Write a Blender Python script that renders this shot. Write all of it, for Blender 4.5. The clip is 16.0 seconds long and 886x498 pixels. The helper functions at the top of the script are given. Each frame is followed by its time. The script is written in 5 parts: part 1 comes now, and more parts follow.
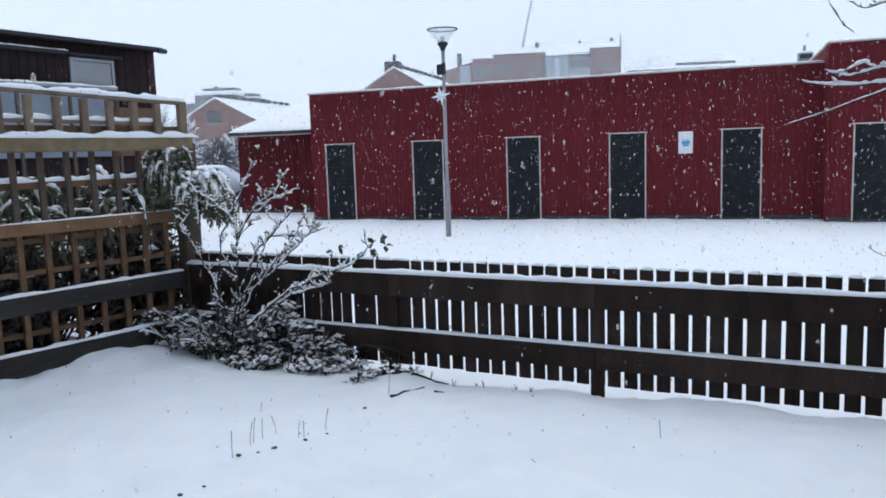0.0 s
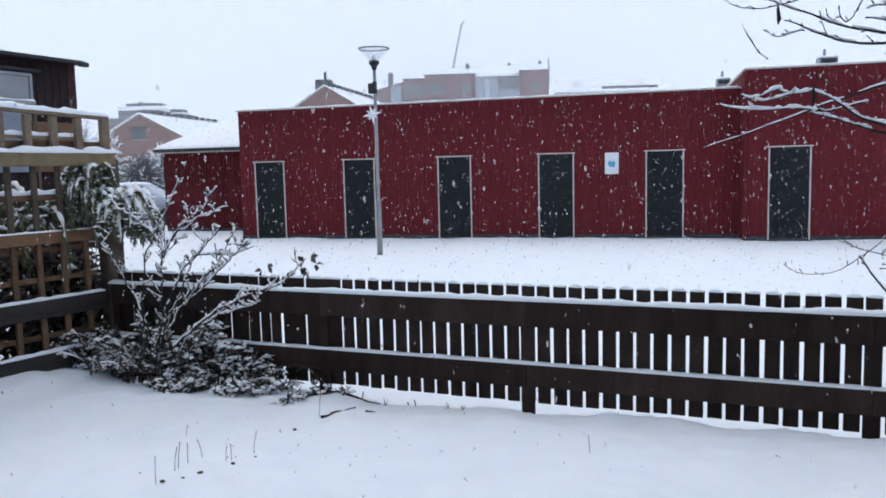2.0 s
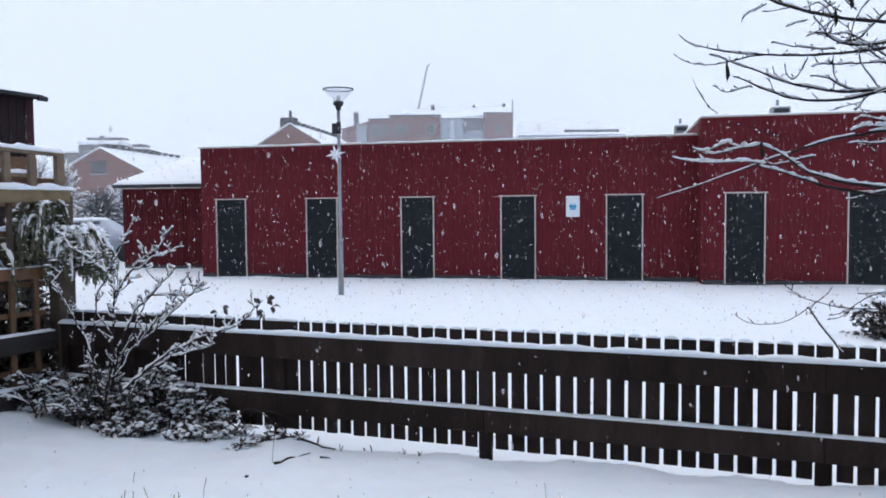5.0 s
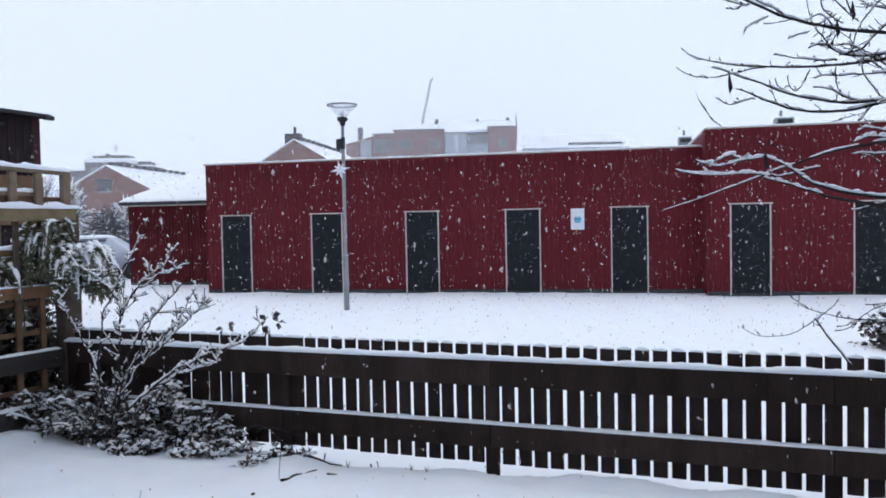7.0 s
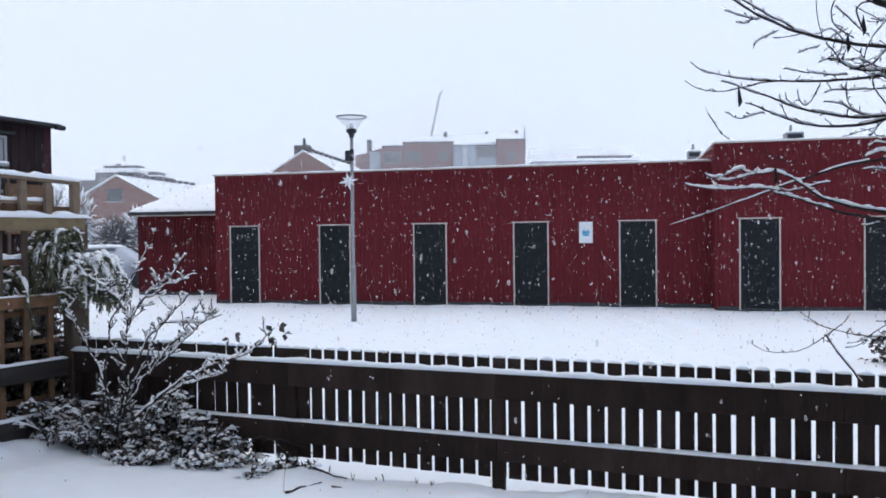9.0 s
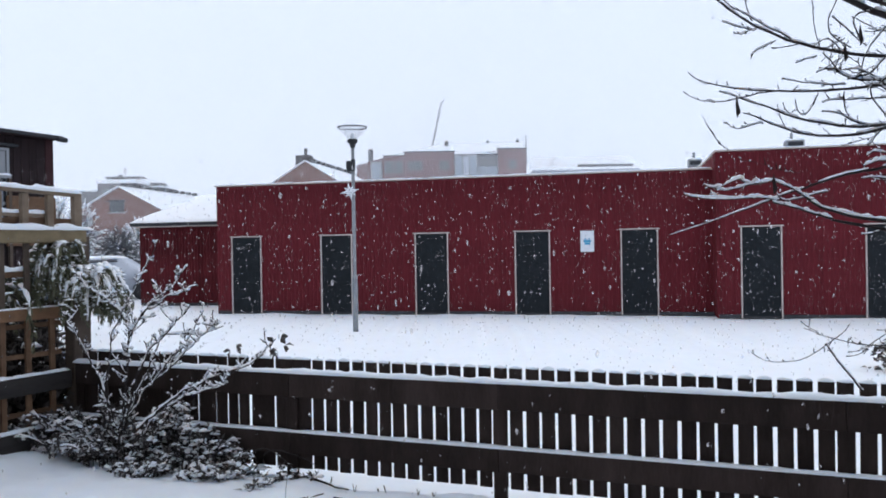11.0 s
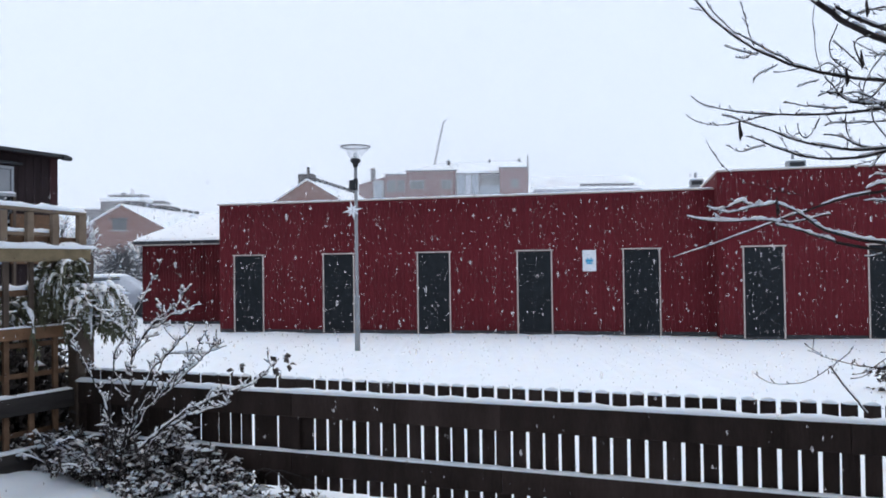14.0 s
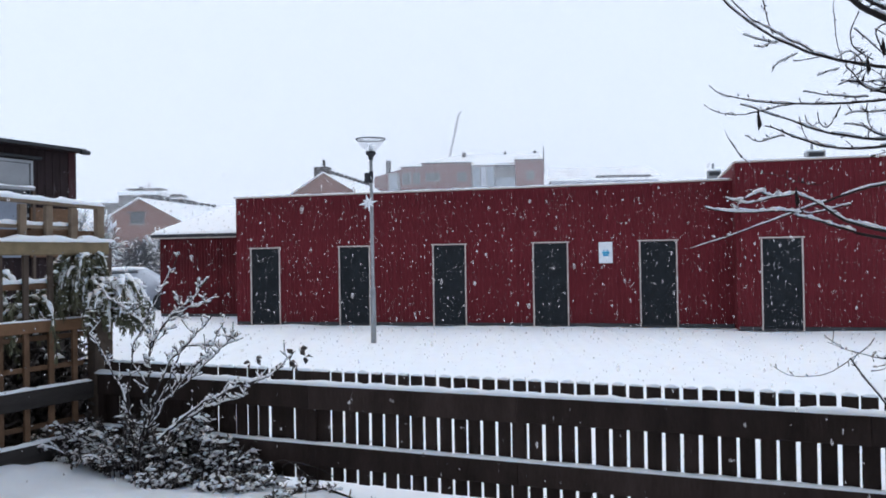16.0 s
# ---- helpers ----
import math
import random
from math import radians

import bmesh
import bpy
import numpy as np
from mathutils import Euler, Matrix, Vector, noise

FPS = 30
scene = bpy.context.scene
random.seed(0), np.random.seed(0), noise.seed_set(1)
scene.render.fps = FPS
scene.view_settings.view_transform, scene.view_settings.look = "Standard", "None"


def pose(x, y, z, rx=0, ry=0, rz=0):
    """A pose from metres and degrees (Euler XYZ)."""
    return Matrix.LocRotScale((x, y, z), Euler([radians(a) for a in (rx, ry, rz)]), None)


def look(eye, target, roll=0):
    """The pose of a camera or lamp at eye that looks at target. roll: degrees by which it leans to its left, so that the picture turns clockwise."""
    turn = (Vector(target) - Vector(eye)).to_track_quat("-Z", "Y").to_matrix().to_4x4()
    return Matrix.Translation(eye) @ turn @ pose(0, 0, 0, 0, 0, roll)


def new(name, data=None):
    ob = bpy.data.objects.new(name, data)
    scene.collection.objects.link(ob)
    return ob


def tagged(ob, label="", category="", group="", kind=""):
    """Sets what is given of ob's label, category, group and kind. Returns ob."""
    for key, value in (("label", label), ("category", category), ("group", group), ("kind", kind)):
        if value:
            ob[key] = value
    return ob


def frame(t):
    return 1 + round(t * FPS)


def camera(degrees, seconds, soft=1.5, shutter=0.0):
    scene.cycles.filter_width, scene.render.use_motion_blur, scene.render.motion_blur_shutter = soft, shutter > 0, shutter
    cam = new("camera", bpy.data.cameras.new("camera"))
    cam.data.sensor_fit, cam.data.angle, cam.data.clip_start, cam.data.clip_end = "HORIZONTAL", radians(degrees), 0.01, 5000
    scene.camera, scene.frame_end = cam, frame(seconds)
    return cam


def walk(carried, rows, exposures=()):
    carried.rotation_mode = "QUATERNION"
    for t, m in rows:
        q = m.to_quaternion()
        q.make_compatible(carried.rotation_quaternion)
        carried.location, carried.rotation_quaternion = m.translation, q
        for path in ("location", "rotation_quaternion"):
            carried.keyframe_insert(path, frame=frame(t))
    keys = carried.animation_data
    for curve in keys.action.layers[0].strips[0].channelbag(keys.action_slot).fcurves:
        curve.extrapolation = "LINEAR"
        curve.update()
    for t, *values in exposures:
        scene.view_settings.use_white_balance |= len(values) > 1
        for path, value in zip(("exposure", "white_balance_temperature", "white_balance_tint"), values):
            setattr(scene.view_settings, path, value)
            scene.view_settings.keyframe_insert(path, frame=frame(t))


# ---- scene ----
cam = camera(59.08, 16.0, soft=1.8)
PATH = [
    (0.0, pose(-0.031, -0.012, 1.654, 83.06, 1.86, 7.61)),
    (0.5, pose(-0.040, -0.020, 1.644, 82.87, 1.93, 6.18)),
    (1.0, pose(-0.041, -0.024, 1.644, 83.23, 1.70, 5.10)),
    (1.5, pose(-0.035, -0.021, 1.639, 83.18, 1.77, 3.90)),
    (2.0, pose(-0.032, -0.013, 1.652, 84.29, 1.39, 2.61)),
    (2.5, pose(-0.022, -0.003, 1.665, 85.67, 0.44, 1.70)),
    (3.0, pose(-0.017, -0.005, 1.670, 86.29, 0.27, 1.43)),
    (3.5, pose(-0.010, -0.002, 1.672, 86.10, 0.45, 0.56)),
    (4.0, pose(-0.006, -0.002, 1.675, 86.23, 0.33, 0.55)),
    (4.5, pose(-0.003, 0.000, 1.678, 86.52, 0.22, 0.06)),
    (5.0, pose(0.000, 0.000, 1.680, 87.12, 0.50, 0.00)),
    (7.5, pose(0.003, 0.001, 1.686, 88.25, 1.13, 0.38)),
    (8.0, pose(0.005, 0.009, 1.687, 88.46, 0.93, 0.57)),
    (8.5, pose(0.005, 0.014, 1.684, 88.83, 0.61, 0.91)),
    (11.0, pose(0.014, 0.007, 1.693, 89.72, 0.95, 1.08)),
    (11.5, pose(0.012, 0.009, 1.695, 90.29, 0.79, 0.83)),
    (12.0, pose(0.012, 0.007, 1.698, 90.55, 0.89, 0.96)),
    (12.5, pose(0.006, 0.004, 1.702, 90.78, 0.90, 1.30)),
    (13.0, pose(0.005, -0.003, 1.705, 90.91, 0.84, 1.24)),
    (13.5, pose(0.003, -0.007, 1.703, 90.91, 0.72, 1.24)),
    (14.0, pose(0.002, -0.010, 1.703, 91.09, 0.78, 1.20)),
    (14.5, pose(0.002, -0.007, 1.704, 90.96, 0.78, 1.37)),
    (15.0, pose(0.003, -0.003, 1.702, 90.56, 0.79, 1.78)),
    (15.5, pose(0.006, -0.002, 1.701, 90.35, 1.00, 1.99)),
    (16.0, pose(0.003, -0.001, 1.702, 90.55, 0.93, 2.35)),
]
walk(cam, PATH, [(0, 0.05, 6350, 11.5), (2.5, 0.05, 6390, 14), (5, 0.05, 6400, 15), (8.5, 0.05, 6430, 15), (11, 0.05, 6540, 14), (16, 0.05, 6540, 13.5)])

# ---- light: a snowy, overcast afternoon ----
world = bpy.data.worlds.new("overcast")
world.use_nodes = True
scene.world = world
wn, wl = world.node_tree.nodes, world.node_tree.links
sky = wn.new("ShaderNodeTexSky")
sky.sky_type, sky.sun_disc = "NISHITA", False
sky.sun_elevation, sky.sun_rotation = radians(65), radians(-38)
sky.air_density, sky.dust_density = 1.0, 4.0
cloud = wn.new("ShaderNodeMix")
cloud.data_type = "RGBA"
cloud.inputs[0].default_value = 0.9
cloud.inputs[7].default_value = (6.6, 7.7, 9.2, 1)
wl.new(sky.outputs[0], cloud.inputs[6])
wl.new(cloud.outputs[2], wn["Background"].inputs[0])
wn["Background"].inputs[1].default_value = 0.121
sun = new("sun", bpy.data.lights.new("sun", "SUN"))
sun.data.energy, sun.data.angle, sun.data.color = 0.45, radians(60), (1, 0.99, 0.98)
sun.matrix_world = look((-4, 9, 14), (0, 4, 0))


# ---- materials ----
def material(name, base, rough=0.7, metal=0.0, vary=0.25, scale=6.0, bump=0.3, stretch=(1, 1, 1), fine=40.0, tint=None, per_piece=0.0, spec=0.3):
    """A surface with coarse and fine variation in colour, roughness and relief."""
    m = bpy.data.materials.new(name)
    m.use_nodes = True
    n, l = m.node_tree.nodes, m.node_tree.links
    b = n["Principled BSDF"]
    b.inputs["Roughness"].default_value, b.inputs["Metallic"].default_value = rough, metal
    b.inputs["Specular IOR Level"].default_value = spec
    tc, mp = n.new("ShaderNodeTexCoord"), n.new("ShaderNodeMapping")
    mp.inputs["Scale"].default_value = stretch
    l.new(tc.outputs["Object"], mp.inputs[0])
    coarse, grain = n.new("ShaderNodeTexNoise"), n.new("ShaderNodeTexNoise")
    coarse.inputs["Scale"].default_value, coarse.inputs["Detail"].default_value = scale, 4
    grain.inputs["Scale"].default_value, grain.inputs["Detail"].default_value = fine, 3
    l.new(mp.outputs[0], coarse.inputs[0])
    l.new(mp.outputs[0], grain.inputs[0])
    add = n.new("ShaderNodeMath")
    add.operation = "MULTIPLY_ADD"
    add.inputs[1].default_value = 0.4
    l.new(grain.outputs[0], add.inputs[0])
    l.new(coarse.outputs[0], add.inputs[2])
    ramp = n.new("ShaderNodeMapRange")
    ramp.inputs[1].default_value, ramp.inputs[2].default_value = 0.45, 0.95
    l.new(add.outputs[0], ramp.inputs[0])
    mix = n.new("ShaderNodeMix")
    mix.data_type = "RGBA"
    other = tint or [c * (1 - vary) for c in base]
    mix.inputs[6].default_value, mix.inputs[7].default_value = (*base, 1), (*other, 1)
    l.new(ramp.outputs[0], mix.inputs[0])
    out = mix.outputs[2]
    if per_piece:
        info, rng, val = n.new("ShaderNodeObjectInfo"), n.new("ShaderNodeMapRange"), n.new("ShaderNodeHueSaturation")
        rng.inputs[3].default_value, rng.inputs[4].default_value = 1 - per_piece, 1 + per_piece
        l.new(info.outputs["Random"], rng.inputs[0])
        l.new(rng.outputs[0], val.inputs["Value"])
        l.new(out, val.inputs["Color"])
        out = val.outputs[0]
    l.new(out, b.inputs["Base Color"])
    if bump:
        bp = n.new("ShaderNodeBump")
        bp.inputs["Strength"].default_value, bp.inputs["Distance"].default_value = bump, 0.01
        l.new(add.outputs[0], bp.inputs["Height"])
        l.new(bp.outputs[0], b.inputs["Normal"])
    return m


SNOW = material("fresh_snow", (0.90, 0.93, 0.975), 0.65, vary=0.05, scale=3, bump=0.5, fine=60, spec=0.2)
SNOW.node_tree.nodes["Principled BSDF"].inputs["Subsurface Weight"].default_value = 0.9
SNOW.node_tree.nodes["Principled BSDF"].inputs["Subsurface Radius"].default_value = (0.9, 1.0, 1.1)
SNOW.node_tree.nodes["Principled BSDF"].inputs["Subsurface Scale"].default_value = 0.025
# Near-white copy of the snow: its lifted colour stands in for light on twigs.
BRIGHT_TWIG_SNOW = material("brightened_twig_snow", (0.98, 0.982, 0.988), 0.8, vary=0.02, scale=20, bump=0, spec=0.1)
BRIGHT_TWIG_SNOW.node_tree.nodes["Principled BSDF"].inputs["Subsurface Weight"].default_value = 1.0
BRIGHT_TWIG_SNOW.node_tree.nodes["Principled BSDF"].inputs["Subsurface Radius"].default_value = (0.9, 1.0, 1.1)
BRIGHT_TWIG_SNOW.node_tree.nodes["Principled BSDF"].inputs["Subsurface Scale"].default_value = 0.012
RED = material("falu_red_boards", (0.157, 0.0190, 0.0255), 0.78, vary=0.45, scale=1.3, bump=0.4, stretch=(6, 6, 0.6), fine=20, per_piece=0.05, spec=0.15)
# Wing boards: darker base and stronger mottling than the main facade.
RED_WING = material("dark_mottled_red_boards", (0.125, 0.0165, 0.0205), 0.8, vary=0.65, scale=1.8, bump=0.5, stretch=(5, 5, 0.8), fine=16, per_piece=0.16, spec=0.12)
RED_TRIM = material("dark_red_board", (0.042, 0.013, 0.015), 0.7, vary=0.3, scale=4, spec=0.2)
DARK_WALL = material("dark_stained_cladding", (0.028, 0.018, 0.019), 0.8, vary=0.5, scale=3, stretch=(5, 5, 0.7), spec=0.15)
DOOR = material("black_door_paint", (0.021, 0.0245, 0.028), 0.6, vary=0.35, scale=5, bump=0.15, spec=0.12)
WHITE = material("white_painted_trim", (0.66, 0.57, 0.51), 0.55, vary=0.25, scale=8, bump=0.1)
PLINTH = material("concrete_plinth", (0.07, 0.07, 0.075), 0.9, vary=0.4, scale=6)
FENCE = material("black_brown_stained_wood", (0.046, 0.032, 0.027), 0.8, vary=0.5, scale=7, bump=0.6, stretch=(1, 1, 0.25), fine=70, per_piece=0.25, spec=0.1)
TAN = material("weathered_pressure_treated_pine", (0.31, 0.235, 0.135), 0.75, vary=0.45, scale=9, bump=0.4, fine=80, per_piece=0.15, spec=0.2)
SLAT = material("brown_lattice_pine", (0.175, 0.10, 0.058), 0.78, vary=0.45, scale=9, bump=0.4, fine=80, per_piece=0.2, spec=0.2)
SILVERED = material("silvered_old_pine", (0.25, 0.185, 0.13), 0.8, vary=0.45, scale=9, bump=0.4, fine=80, per_piece=0.15, spec=0.2)
ORANGE = material("orange_oiled_pine", (0.255, 0.137, 0.073), 0.7, vary=0.35, scale=9, bump=0.4, fine=80, spec=0.2)
GREYWOOD = material("grey_weathered_board", (0.048, 0.042, 0.039), 0.8, vary=0.4, scale=7, bump=0.5, stretch=(0.4, 0.4, 2), spec=0.2)
DARKPOST = material("dark_brown_post_wood", (0.115, 0.085, 0.065), 0.8, vary=0.4, scale=7, bump=0.5, spec=0.2)
STEEL = material("galvanised_steel", (0.33, 0.34, 0.35), 0.5, 0.6, vary=0.25, scale=12, bump=0.1)
DARK_METAL = material("dark_grey_metal", (0.030, 0.032, 0.036), 0.65, 0.0, vary=0.3, scale=10, bump=0.1)
BRICK = material("red_brick", (0.23, 0.115, 0.092), 0.9, vary=0.35, scale=8, bump=0.4, spec=0.15)
BRICK_FAR = material("brown_red_brick", (0.20, 0.085, 0.08), 0.9, vary=0.3, scale=4, bump=0.3, spec=0.15)
PLASTER = material("grey_panel", (0.32, 0.33, 0.34), 0.8, vary=0.25, scale=2, spec=0.2)
BALCONY_GLASS = material("grey_blue_balcony_panel", (0.20, 0.23, 0.28), 0.3, vary=0.25, scale=2, bump=0.05, spec=0.5)
GLASS_BAY = material("pale_bay_glass", (0.34, 0.40, 0.45), 0.25, vary=0.3, scale=0.8, bump=0, spec=0.5)
BLOCK_WALL = material("grey_brown_block_wall", (0.05, 0.042, 0.042), 0.85, vary=0.3, scale=1.5, spec=0.2)
# Pale bluish tone, set so the unseen house bounces light onto the garden.
RENDER = material("pale_wall_render", (0.47, 0.51, 0.57), 0.85, vary=0.12, scale=3, bump=0.3, spec=0.2)
GLASS_DARK = material("window_glass", (0.05, 0.06, 0.07), 0.08, vary=0.2, scale=1, bump=0, spec=0.6)
GLASS_FAR = material("far_window_glass", (0.06, 0.065, 0.07), 0.35, vary=0.3, scale=0.7, bump=0, spec=0.25)
BARK = material("dark_wet_bark", (0.040, 0.032, 0.030), 0.8, vary=0.5, scale=30, bump=0.5, fine=150, spec=0.2)
TWIG = material("brown_grey_twig_bark", (0.045, 0.036, 0.034), 0.8, vary=0.5, scale=30, bump=0.4, fine=150, spec=0.2)
LEAF = material("withered_leaf", (0.105, 0.092, 0.085), 0.7, vary=0.5, scale=12, bump=0.2, tint=(0.06, 0.05, 0.046), spec=0.2)
GREEN = material("evergreen_leaf", (0.17, 0.165, 0.10), 0.6, vary=0.5, scale=6, bump=0.2, tint=(0.075, 0.08, 0.045), spec=0.3)
FROSTY = material("frosted_twigs", (0.21, 0.215, 0.225), 0.8, vary=0.5, scale=4, bump=0.2, spec=0.2)
STRAW = material("dry_stalk", (0.24, 0.215, 0.19), 0.8, vary=0.4, scale=30)
CARPAINT = material("silver_car_paint", (0.47, 0.51, 0.57), 0.35, 0.2, vary=0.1, scale=3, bump=0)
SIGN_BLUE = material("sign_blue", (0.05, 0.35, 0.55), 0.5, vary=0.1)
SIGN_WHITE = material("sign_white", (0.80, 0.82, 0.84), 0.45, vary=0.08, bump=0)
FROSTED = material("frosted_lamp_glass", (0.80, 0.84, 0.86), 0.2, vary=0.12, scale=4, bump=0.05, spec=0.5)
FROSTED.node_tree.nodes["Principled BSDF"].inputs["Alpha"].default_value = 0.14


def flake_material(name, opacity, through_light=0.7, low=(0.92, 0.92, 0.92, 1), high=(0.99, 0.99, 0.99, 1)):
    """Thin ice that scatters light from both sides; also the pale haze of the distant sheets."""
    m = bpy.data.materials.new(name)
    m.use_nodes = True
    nt = m.node_tree
    nt.nodes.remove(nt.nodes["Principled BSDF"])
    front, back, both = nt.nodes.new("ShaderNodeBsdfDiffuse"), nt.nodes.new("ShaderNodeBsdfTranslucent"), nt.nodes.new("ShaderNodeMixShader")
    clear, veil = nt.nodes.new("ShaderNodeBsdfTransparent"), nt.nodes.new("ShaderNodeMixShader")
    grain = nt.nodes.new("ShaderNodeTexNoise")
    grain.inputs["Scale"].default_value = 120
    ice = nt.nodes.new("ShaderNodeMix")
    ice.data_type = "RGBA"
    ice.inputs[6].default_value, ice.inputs[7].default_value = low, high
    nt.links.new(grain.outputs[0], ice.inputs[0])
    for b in (front, back):
        nt.links.new(ice.outputs[2], b.inputs[0])
    both.inputs[0].default_value, veil.inputs[0].default_value = through_light, opacity
    nt.links.new(front.outputs[0], both.inputs[1])
    nt.links.new(back.outputs[0], both.inputs[2])
    nt.links.new(clear.outputs[0], veil.inputs[1])
    nt.links.new(both.outputs[0], veil.inputs[2])
    nt.links.new(veil.outputs[0], nt.nodes["Material Output"].inputs[0])
    return m


# ---- helpers of the scene ----
def link(name, bm, mat, parent=None, smooth=False):
    bmesh.ops.recalc_face_normals(bm, faces=bm.faces)
    me = bpy.data.meshes.new(name)
    bm.to_mesh(me)
    bm.free()
    me.materials.append(mat)
    if smooth:
        me.polygons.foreach_set("use_smooth", [True] * len(me.polygons))
    ob = new(name, me)
    ob.parent = parent
    return ob


def part(name, bm, mat, parent, label="", smooth=False):
    return tagged(link(name, bm, mat, parent, smooth), label)


def thing(name, label, category, m=None, group="", kind=""):
    ob = new(name)
    if m is not None:
        ob.matrix_world = m
    return tagged(ob, label, category, group, kind)


def box(bm, lo, hi, bevel=0.0):
    """A box between two corners, with worn edges where bevel is given."""
    r = bmesh.ops.create_cube(bm, size=1)
    c = [(a + b) / 2 for a, b in zip(lo, hi)]
    d = [b - a for a, b in zip(lo, hi)]
    for v in r["verts"]:
        v.co = Vector((v.co.x * d[0] + c[0], v.co.y * d[1] + c[1], v.co.z * d[2] + c[2]))
    if bevel:
        edges = list({e for v in r["verts"] for e in v.link_edges})
        bmesh.ops.bevel(bm, geom=edges, offset=bevel, segments=1, affect="EDGES")
    return bm


def boxed(lo, hi, bevel=0.0):
    return box(bmesh.new(), lo, hi, bevel)


def tube(bm, pts, radii, sides=6, cap=True, flat=1.0):
    """A tapered tube along points."""
    rings = []
    for i, p in enumerate(pts):
        a, b = pts[max(i - 1, 0)], pts[min(i + 1, len(pts) - 1)]
        d = (b - a).normalized()
        s = d.cross(Vector((0, 0, 1)))
        s = s.normalized() if s.length > 1e-3 else Vector((1, 0, 0))
        t = s.cross(d)
        rings.append([bm.verts.new(p + (s * math.cos(q) + t * math.sin(q) * flat) * radii[i]) for q in [2 * math.pi * k / sides for k in range(sides)]])
    for ra, rb in zip(rings, rings[1:]):
        for k in range(sides):
            bm.faces.new((ra[k], ra[(k + 1) % sides], rb[(k + 1) % sides], rb[k]))
    if cap:
        bm.faces.new(rings[0][::-1])
        bm.faces.new(rings[-1])
    return bm


def spin(profile, sides=24, closed=True):
    """A turned body from (radius, height) pairs."""
    bm = bmesh.new()
    rings = [[bm.verts.new((r * math.cos(2 * math.pi * k / sides), r * math.sin(2 * math.pi * k / sides), z)) for k in range(sides)] for r, z in profile]
    for ra, rb in zip(rings, rings[1:]):
        for k in range(sides):
            bm.faces.new((ra[k], ra[(k + 1) % sides], rb[(k + 1) % sides], rb[k]))
    if closed:
        bm.faces.new(rings[0][::-1])
        bm.faces.new(rings[-1])
    return bm


def bezier(a, b, c, d, n):
    a, b, c, d = Vector(a), Vector(b), Vector(c), Vector(d)
    out = []
    for i in range(n + 1):
        t = i / n
        out.append(a * (1 - t) ** 3 + b * 3 * t * (1 - t) ** 2 + c * 3 * t * t * (1 - t) + d * t ** 3)
    return out


def snow_strip(a, b, width, depth, step=0.05, rough=0.3, bm=None):
    """A lumpy ridge of snow lying along the line from a to b."""
    bm = bm or bmesh.new()
    a, b = Vector(a), Vector(b)
    along = (b - a).normalized()
    side = along.cross(Vector((0, 0, 1))).normalized()
    n = max(2, int((b - a).length / step))
    rings = []
    for i in range(n + 1):
        p = a.lerp(b, i / n)
        h = depth * (1 + rough * 2.2 * (noise.noise(p * 7) + 0.5 * noise.noise(p * 19)))
        h *= 0.35 if i in (0, n) else 1
        w = width * (1 + 0.25 * rough * noise.noise(p * 11 + Vector((5, 0, 0))))
        rings.append([bm.verts.new(p + side * (w / 2 * s) + Vector((0, 0, h * q))) for s, q in ((-1, -0.1), (-1.02, 0.45), (-0.7, 0.9), (0, 1), (0.7, 0.9), (1.02, 0.45), (1, -0.1))])
    for ra, rb in zip(rings, rings[1:]):
        for k in range(6):
            bm.faces.new((ra[k], ra[k + 1], rb[k + 1], rb[k]))
    bm.faces.new(rings[0][::-1])
    bm.faces.new(rings[-1])
    bmesh.ops.recalc_face_normals(bm, faces=bm.faces)
    return bm


# ---- ground: one snow sheet to the horizon ----
FENCE_AT, FENCE_DIR = Vector((0.284, 5.282)), Vector((0.941, -0.339))


def ground_height(x, y):
    """Snow level: soft drifts in the garden, a shallow trough along the fence, an even field beyond."""
    p = Vector((x, y, 0))
    off = (Vector((x, y)) - FENCE_AT).dot(Vector((0.339, 0.941)))
    near = max(0.0, 1 - max(0, math.hypot(x, y) - 12) / 25)
    z = near * (0.06 * noise.noise(p * 0.8) + 0.036 * noise.noise(p * 2.1) + 0.018 * noise.noise(p * 5) + 0.007 * noise.noise(p * 11))
    if off < 0 and y > -3:
        d = -off - 0.14 - 0.07 * noise.noise(p * 2.6) - 0.025 * noise.noise(p * 8)
        lip = 0.015 + 0.045 * noise.noise(p * 2.3 + Vector((3, 0, 0))) + 0.02 * noise.noise(p * 7)
        lip += 0.03 * min(1.0, max(0.0, (x + 0.3) / 0.8)) + 0.05 * min(1.0, max(0.0, (x - 0.4) / 2.2))
        k = min(1.0, max(0.0, d / 1.3))
        z = z * k + lip * (1 - k)
        if d < 0:
            z = max(-0.13, z + 1.6 * d)
        run, out = (x + 3.257) * -0.477 + (y - 6.56) * -0.879, (x + 3.257) * 0.879 + (y - 6.56) * -0.477
        if 0 < run < 3.2 and abs(out) < 0.4:
            z += (0.07 + 0.05 * noise.noise(p * 5)) * (1 - abs(out) / 0.4)
        bank = max(0, 1 - math.hypot((x + 3.5) / 1.1, (y - 5.6) / 1.3))
        z += 0.10 * bank
    elif y > -3:
        k = max(0.0, 1 - off / 2.2)
        z = z * (1 - k) - 0.13 * k
    return z


def axis(near_lo, near_hi, step):
    v, x, s = [], near_lo, step
    while x <= near_hi:
        v.append(x)
        x += step
    hi = near_hi
    lo, s = near_lo, step
    while hi < 2500:
        s *= 1.3
        hi, lo = hi + s, lo - s
        v += [hi, lo]
    return sorted(v)


